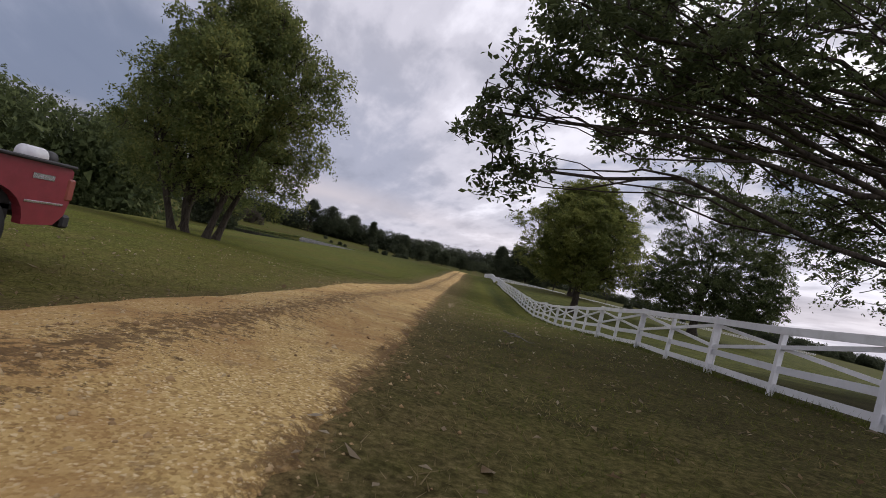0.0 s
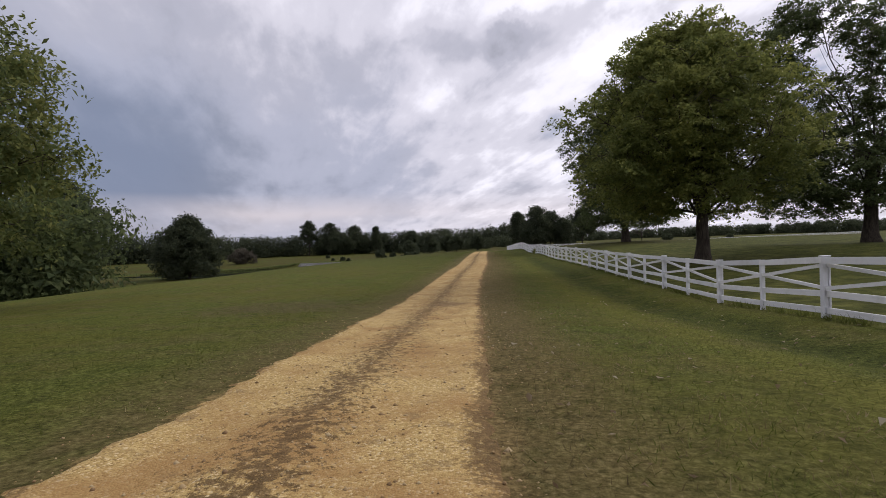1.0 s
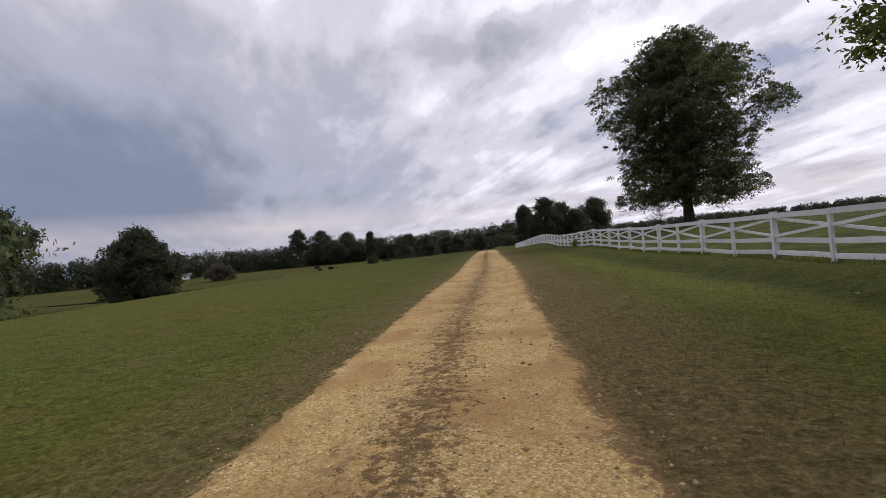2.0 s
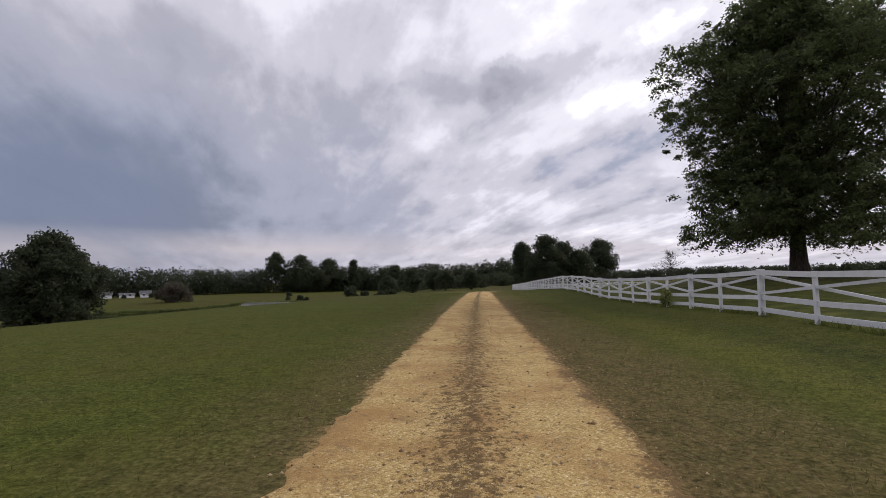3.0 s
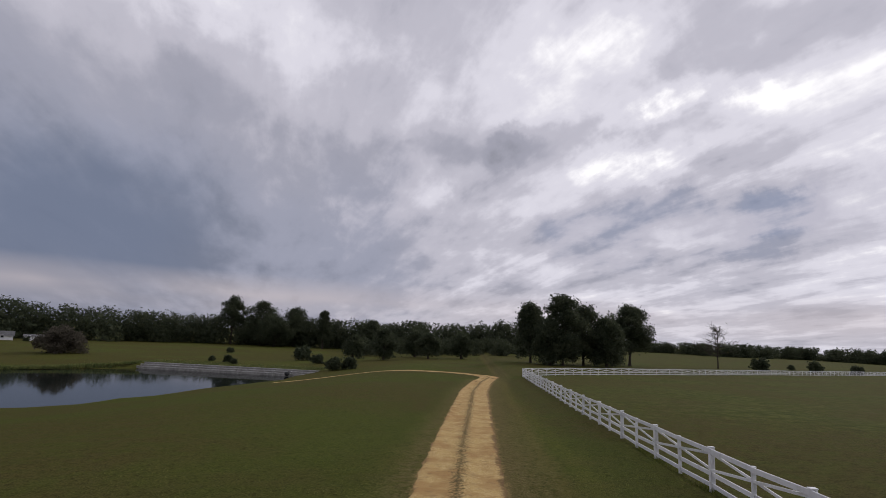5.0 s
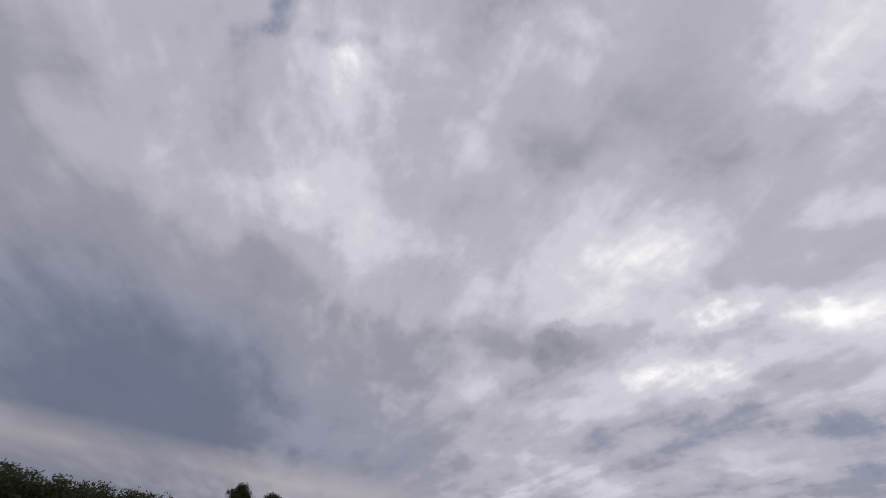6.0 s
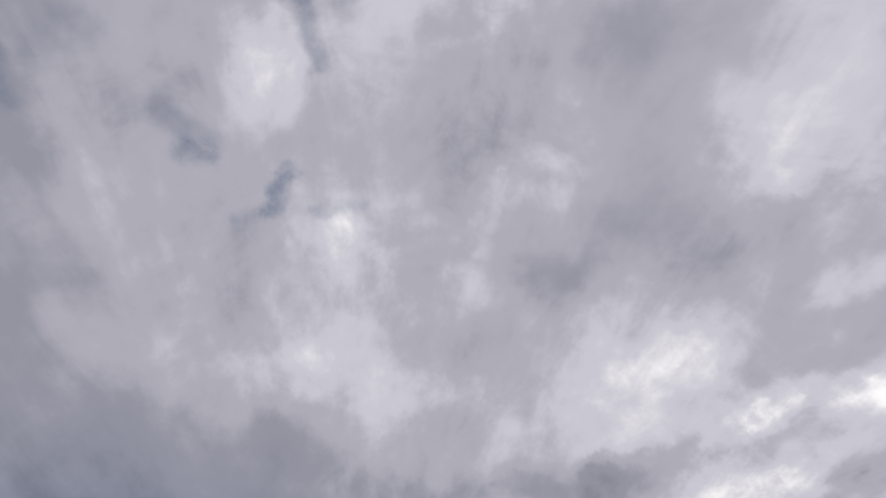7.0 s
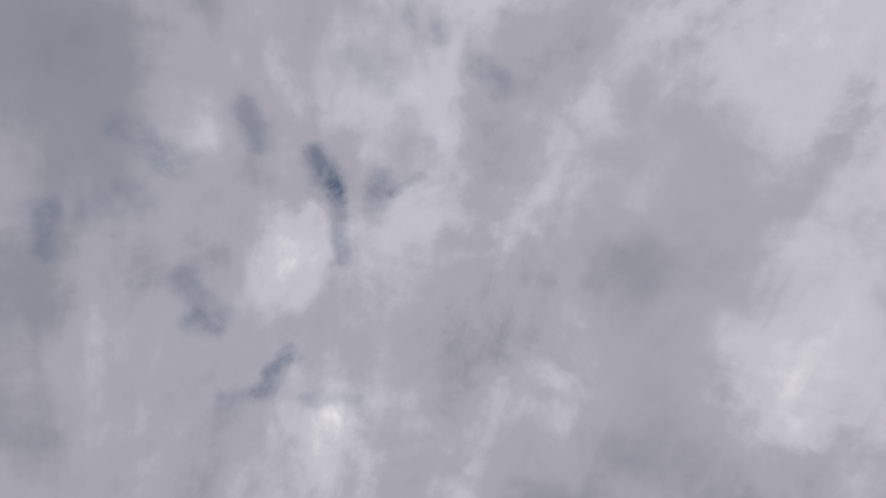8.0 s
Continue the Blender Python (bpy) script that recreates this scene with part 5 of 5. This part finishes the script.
# ---------------------------------------------------------------- the red pickup at the track's start
def pickup(x, y):
    """A pickup seen from its tail: local +y is the tail, x across."""
    root = tagged(new("pickup_truck"), "faded red pickup truck parked on the grass by the track", "truck")
    root.matrix_world = pose(x, y, gz(x, y) - 0.03, 0, 0, 0) @ Matrix.Scale(1.10, 4)
    W, H0, H1 = 0.95, 0.52, 1.30

    def side(sgn):
        """A bedside with its wheel arch, from the cab to the tail."""
        bm = bmesh.new()
        prof = [(-1.55, H1 + 0.02), (-1.55, H0), (-0.45, H0)]
        prof += [(0.10 - 0.55 * math.cos(a), H0 + 0.40 * math.sin(a) + 0.06) for a in np.linspace(0.1, math.pi - 0.1, 11)]
        prof += [(0.66, H0), (1.12, H0 + 0.02), (1.26, H0 + 0.16), (1.30, 0.86), (1.26, H1 - 0.03), (1.22, H1)]
        outer = [bm.verts.new((sgn * W, py, pz)) for py, pz in prof]
        inner = [bm.verts.new((sgn * (W - 0.12), py, pz)) for py, pz in prof]
        bm.faces.new(outer if sgn < 0 else outer[::-1])
        bm.faces.new(inner[::-1] if sgn < 0 else inner)
        n = len(prof)
        for i in range(n):
            bm.faces.new((outer[i], inner[i], inner[(i + 1) % n], outer[(i + 1) % n]))
        bmesh.ops.recalc_face_normals(bm, faces=bm.faces)
        return bm

    for sgn in (-1, 1):
        part("bedside", side(sgn), RED, root)
        part("bed_rail", box((sgn * W - 0.07, -1.5, H1 + 0.004), (sgn * W + 0.07, 1.24, H1 + 0.05), 0.015), DARK, root, "dark bed rail cap")
        part("tail_lamp", box((sgn * W - (0.10 if sgn > 0 else 0.02), 1.20, 0.88), (sgn * W + (0.02 if sgn > 0 else 0.10), 1.325, 1.17), 0.02), GLASS_RED, root, "cracked red and amber tail lamp")
        part("trim_strip", box((sgn * W - 0.012, 0.62, 0.80), (sgn * W + 0.012, 1.20, 0.83), 0.004), CHROME, root, "pale trim strip")
        part("badge", box((sgn * W - 0.012, 0.66, 1.10), (sgn * W + 0.012, 0.98, 1.17), 0.004), CHROME, root, "pale plate on the bedside")
    for sgn in (-1, 1):
        part("wheel_well", box((min(sgn * 0.52, sgn * 0.82), -0.62, 0.50), (max(sgn * 0.52, sgn * 0.82), 0.62, 1.02), 0.03), DARK, root, "dark wheel well")
    part("tailgate", box((-W + 0.13, 1.18, 0.66), (W - 0.13, 1.25, H1), 0.02), RED, root)
    part("bed_floor", box((-W + 0.13, -1.5, 0.66), (W - 0.13, 1.17, 0.74), 0.01), DARK, root)
    part("rear_bumper", box((-W + 0.04, 1.30, 0.50), (W - 0.04, 1.45, 0.68), 0.03), DARK, root, "dark rear bumper")
    part("tow_hitch", box((-0.05, 1.45, 0.52), (0.05, 1.72, 0.60), 0.01), DARK, root)
    bm = bmesh.new()
    prof = [(-3.75, 0.50), (-3.85, 0.80), (-3.70, 1.06), (-2.95, 1.18), (-2.60, 1.78), (-1.72, 1.80), (-1.58, 1.30), (-1.58, 0.50)]
    a = [bm.verts.new((-W, p, q)) for p, q in prof]
    b = [bm.verts.new((W, p, q)) for p, q in prof]
    bm.faces.new(a)
    bm.faces.new(b[::-1])
    for i in range(len(prof)):
        bm.faces.new((a[i], b[i], b[(i + 1) % len(prof)], a[(i + 1) % len(prof)]))
    bmesh.ops.recalc_face_normals(bm, faces=bm.faces)
    part("cab", bm, RED, root)
    for sgn in (-1, 1):
        part("side_window", box((sgn * W - 0.01, -2.5, 1.25), (sgn * W + 0.01, -1.75, 1.68), 0.004), WINDOW, root)
        for wy in (0.10, -3.05):
            bm = bmesh.new()
            add_tube(bm, (sgn * (W - 0.02), wy, 0.42), (sgn * (W - 0.24), wy, 0.42), 0.42, 0.42, 28)
            bmesh.ops.bevel(bm, geom=[e for e in bm.edges if abs(e.verts[0].co.x - e.verts[1].co.x) < 1e-4], offset=0.03, segments=2, affect="EDGES")
            wheel = part("wheel", bm, RUBBER, root, "", True)
            rim = bmesh.new()
            add_tube(rim, (sgn * (W - 0.012), wy, 0.42), (sgn * (W - 0.05), wy, 0.42), 0.19, 0.21, 20)
            add_tube(rim, (sgn * (W + 0.02), wy, 0.42), (sgn * (W - 0.02), wy, 0.42), 0.07, 0.09, 14)
            part("rim", rim, PLASTIC_WHITE, wheel, "pale steel wheel rim")
    return root


pickup(-4.96, -40.64)
# a white canister lying in the bed
bin_root = tagged(new("canister"), "white plastic canister lying in a truck bed", "canister")
bin_root.matrix_world = pose(-4.32, -39.50, gz(-4.96, -40.64) - 0.03 + 0.816, 0, 0, 0) @ Matrix.Scale(0.92, 4)
bm = bmesh.new()
add_tube(bm, (-0.12, -0.12, 0.74), (-0.12, 0.22, 0.74), 0.14, 0.14, 20)
add_box(bm, (-0.3, -0.14, 0.0), (0.06, 0.2, 0.62), 0.02)
part("body", bm, PLASTIC_WHITE, bin_root, "", True)
bm = bmesh.new()
add_tube(bm, (-0.12, 0.222, 0.74), (-0.12, 0.42, 0.74), 0.135, 0.125, 20)
part("lid", bm, DARK, bin_root, "dark round lid", True)


# ---------------------------------------------------------------- grass, litter and stones
def scatter(seed, n, y_lo, y_hi, x_lo, x_hi, keep):
    r2 = np.random.default_rng(seed)
    y = r2.uniform(y_lo, y_hi, n)
    x = r2.uniform(x_lo, x_hi, n)
    ok = keep(x, y, r2)
    return x[ok], y[ok], r2


def blades(seed, n, y_lo, y_hi, x_lo, x_hi, keep, height, width, lean, mat, name, label, category):
    x, y, r2 = scatter(seed, n, y_lo, y_hi, x_lo, x_hi, keep)
    m = len(x)
    z = ground_z(x, y) - 0.005
    h = height * r2.uniform(0.5, 1.4, m)
    a = r2.uniform(0, 2 * np.pi, m)
    w = width * r2.uniform(0.7, 1.3, m)
    tip = np.stack([r2.normal(0, lean, m) * h, r2.normal(0, lean, m) * h, h], 1)
    foot = np.stack([x, y, z], 1)
    off = np.stack([np.cos(a) * w, np.sin(a) * w, np.zeros(m)], 1)
    v = np.stack([foot - off, foot + off, foot + tip], 1).reshape(-1, 3)
    ob = new(name, mesh_of(name, v, np.arange(3 * m).reshape(-1, 3), mat))
    return tagged(ob, label, category, kind="stuff")


def off_track(x, y, r2):
    return np.abs(x - road_x(y)) > 1.46 + 0.16 * ripple(x, y, 1.5) + 0.12 * ripple(x, y, 4.1)


def thinning(x, y, r2):
    u = np.abs(x - road_x(y))
    return off_track(x, y, r2) & (r2.uniform(0, 1, len(x)) < smooth01((u - 1.7) / 1.8 + 0.12)) & (r2.uniform(0, 1, len(x)) < np.clip(1.25 - np.abs(x) / 9, 0.12, 1))


blades(401, 420000, -48, 95, -11, 9.5, thinning, 0.045, 0.005, 0.8, BLADE, "grass", "short mown green grass", "grass")
blades(402, 190000, -48, 80, -5.5, 6.5, lambda x, y, r: off_track(x, y, r) & (np.abs(x - 0.6) < 3.0 + 2.2 * ripple(x, y, 0.6)), 0.042, 0.005, 1.0, BLADE_DRY, "dry_grass", "dry straw-coloured grass along the track", "grass")


def by_fence(x, y, r2):
    return (np.abs(x - 7.9) < 0.12 + 0.20 * r2.uniform(0, 1, len(x)) ** 2) & (ripple(x * 0.3, y, 0.55) + r2.normal(0, 0.3, len(x)) > 0.0)


blades(403, 60000, -48, 100, 7.4, 8.4, by_fence, 0.15, 0.009, 0.45, BLADE, "weeds", "rank dark weeds along the foot of a fence", "weeds")


def litter(seed, n, y_lo, y_hi, x_lo, x_hi, keep, size, mat, name, label):
    """Curled fallen leaves lying on the ground."""
    x, y, r2 = scatter(seed, n, y_lo, y_hi, x_lo, x_hi, keep)
    m = len(x)
    s = size * r2.lognormal(0, 0.4, m)
    a = r2.uniform(0, 6.283, m)
    z = ground_z(x, y) + 0.02 + 0.02 * r2.uniform(0, 1, m)
    ux, uy = np.cos(a) * s, np.sin(a) * s
    c = np.stack([x, y, z], 1)
    d = np.stack([ux, uy, r2.normal(0, 0.3, m) * s], 1)
    e = np.stack([-uy * 0.55, ux * 0.55, r2.normal(0.2, 0.3, m) * s], 1)
    v = np.stack([c - d, c + e, c + d, c - e * np.array([1, 1, -1])], 1).reshape(-1, 3)
    return tagged(new(name, mesh_of(name, v, np.arange(4 * m).reshape(-1, 4), mat)), label, "leaves", kind="stuff")


litter(411, 9000, -49, 20, -9, 9, lambda x, y, r: off_track(x, y, r) & ((x > 0) | (y < -24)) & (r.uniform(0, 1, len(x)) < np.clip((8 - y) / 40, 0.05, 1)), 0.030, LEAF_DRY, "fallen_leaves", "dry pale fallen leaves strewn on grass")


def pebbles(seed, n, y_lo, y_hi):
    """Loose stones on the gravel."""
    r2 = np.random.default_rng(seed)
    y = r2.uniform(y_lo, y_hi, n)
    u = np.where(r2.uniform(0, 1, n) < 0.85, r2.normal(0, 0.75, n), np.sign(r2.normal(0, 1, n)) * (1.35 + np.abs(r2.normal(0, 0.28, n))))
    x = u + road_x(y)
    z = ground_z(x, y) + np.maximum(track_height(u, y), 0)
    s = 0.010 * r2.lognormal(0, 0.45, n)
    base = np.array([(1, 0, 0), (-1, 0, 0), (0, 1, 0), (0, -1, 0), (0, 0, 0.8), (0, 0, -0.8)], float)
    j = 1 + r2.normal(0, 0.2, (n, 6, 1))
    v = (np.stack([x, y, z], 1)[:, None] + base[None] * j * s[:, None, None]).reshape(-1, 3)
    f = np.array([(0, 2, 4), (2, 1, 4), (1, 3, 4), (3, 0, 4), (2, 0, 5), (1, 2, 5), (3, 1, 5), (0, 3, 5)])
    f = (np.arange(n)[:, None, None] * 6 + f[None]).reshape(-1, 3)
    m, t, b = material("loose_stones", 0.9)
    t.links.new(ramp(t, per_island(t), [(0.0, (0.20, 0.12, 0.055)), (0.5, (0.36, 0.24, 0.11)), (1.0, (0.50, 0.39, 0.22))]), b.inputs["Base Color"])
    return tagged(new("pebbles", mesh_of("pebbles", v, f, m)), "loose sandy pebbles on a gravel track", "gravel", kind="stuff")


pebbles(421, 26000, -48, 70)

# a bare stick dropped from the oak
r3 = np.random.default_rng(77)
stick = wander(r3, (3.0, -35.5, gz(3.0, -35.5) + 0.035), (3.55, -36.4, gz(3.55, -36.4) + 0.03), 10, 0.12)
fork = wander(r3, stick[5], (3.05, -36.3, gz(3.05, -36.3) + 0.03), 6, 0.15)
v, f = joined([tube_arrays(stick, np.linspace(0.020, 0.007, 10), 7), tube_arrays(fork, np.linspace(0.012, 0.005, 6), 6)])
branch = tagged(new("fallen_branch"), "thin pale bare branch lying on the grass", "branch")
branch.matrix_world = pose(3.2, -35.9, gz(3.2, -35.9), 0, 0, 0)
part("stem", mesh_of("stem", v - np.array([3.2, -35.9, gz(3.2, -35.9)]), f, BARK_PALE, smooth=True), None, branch)
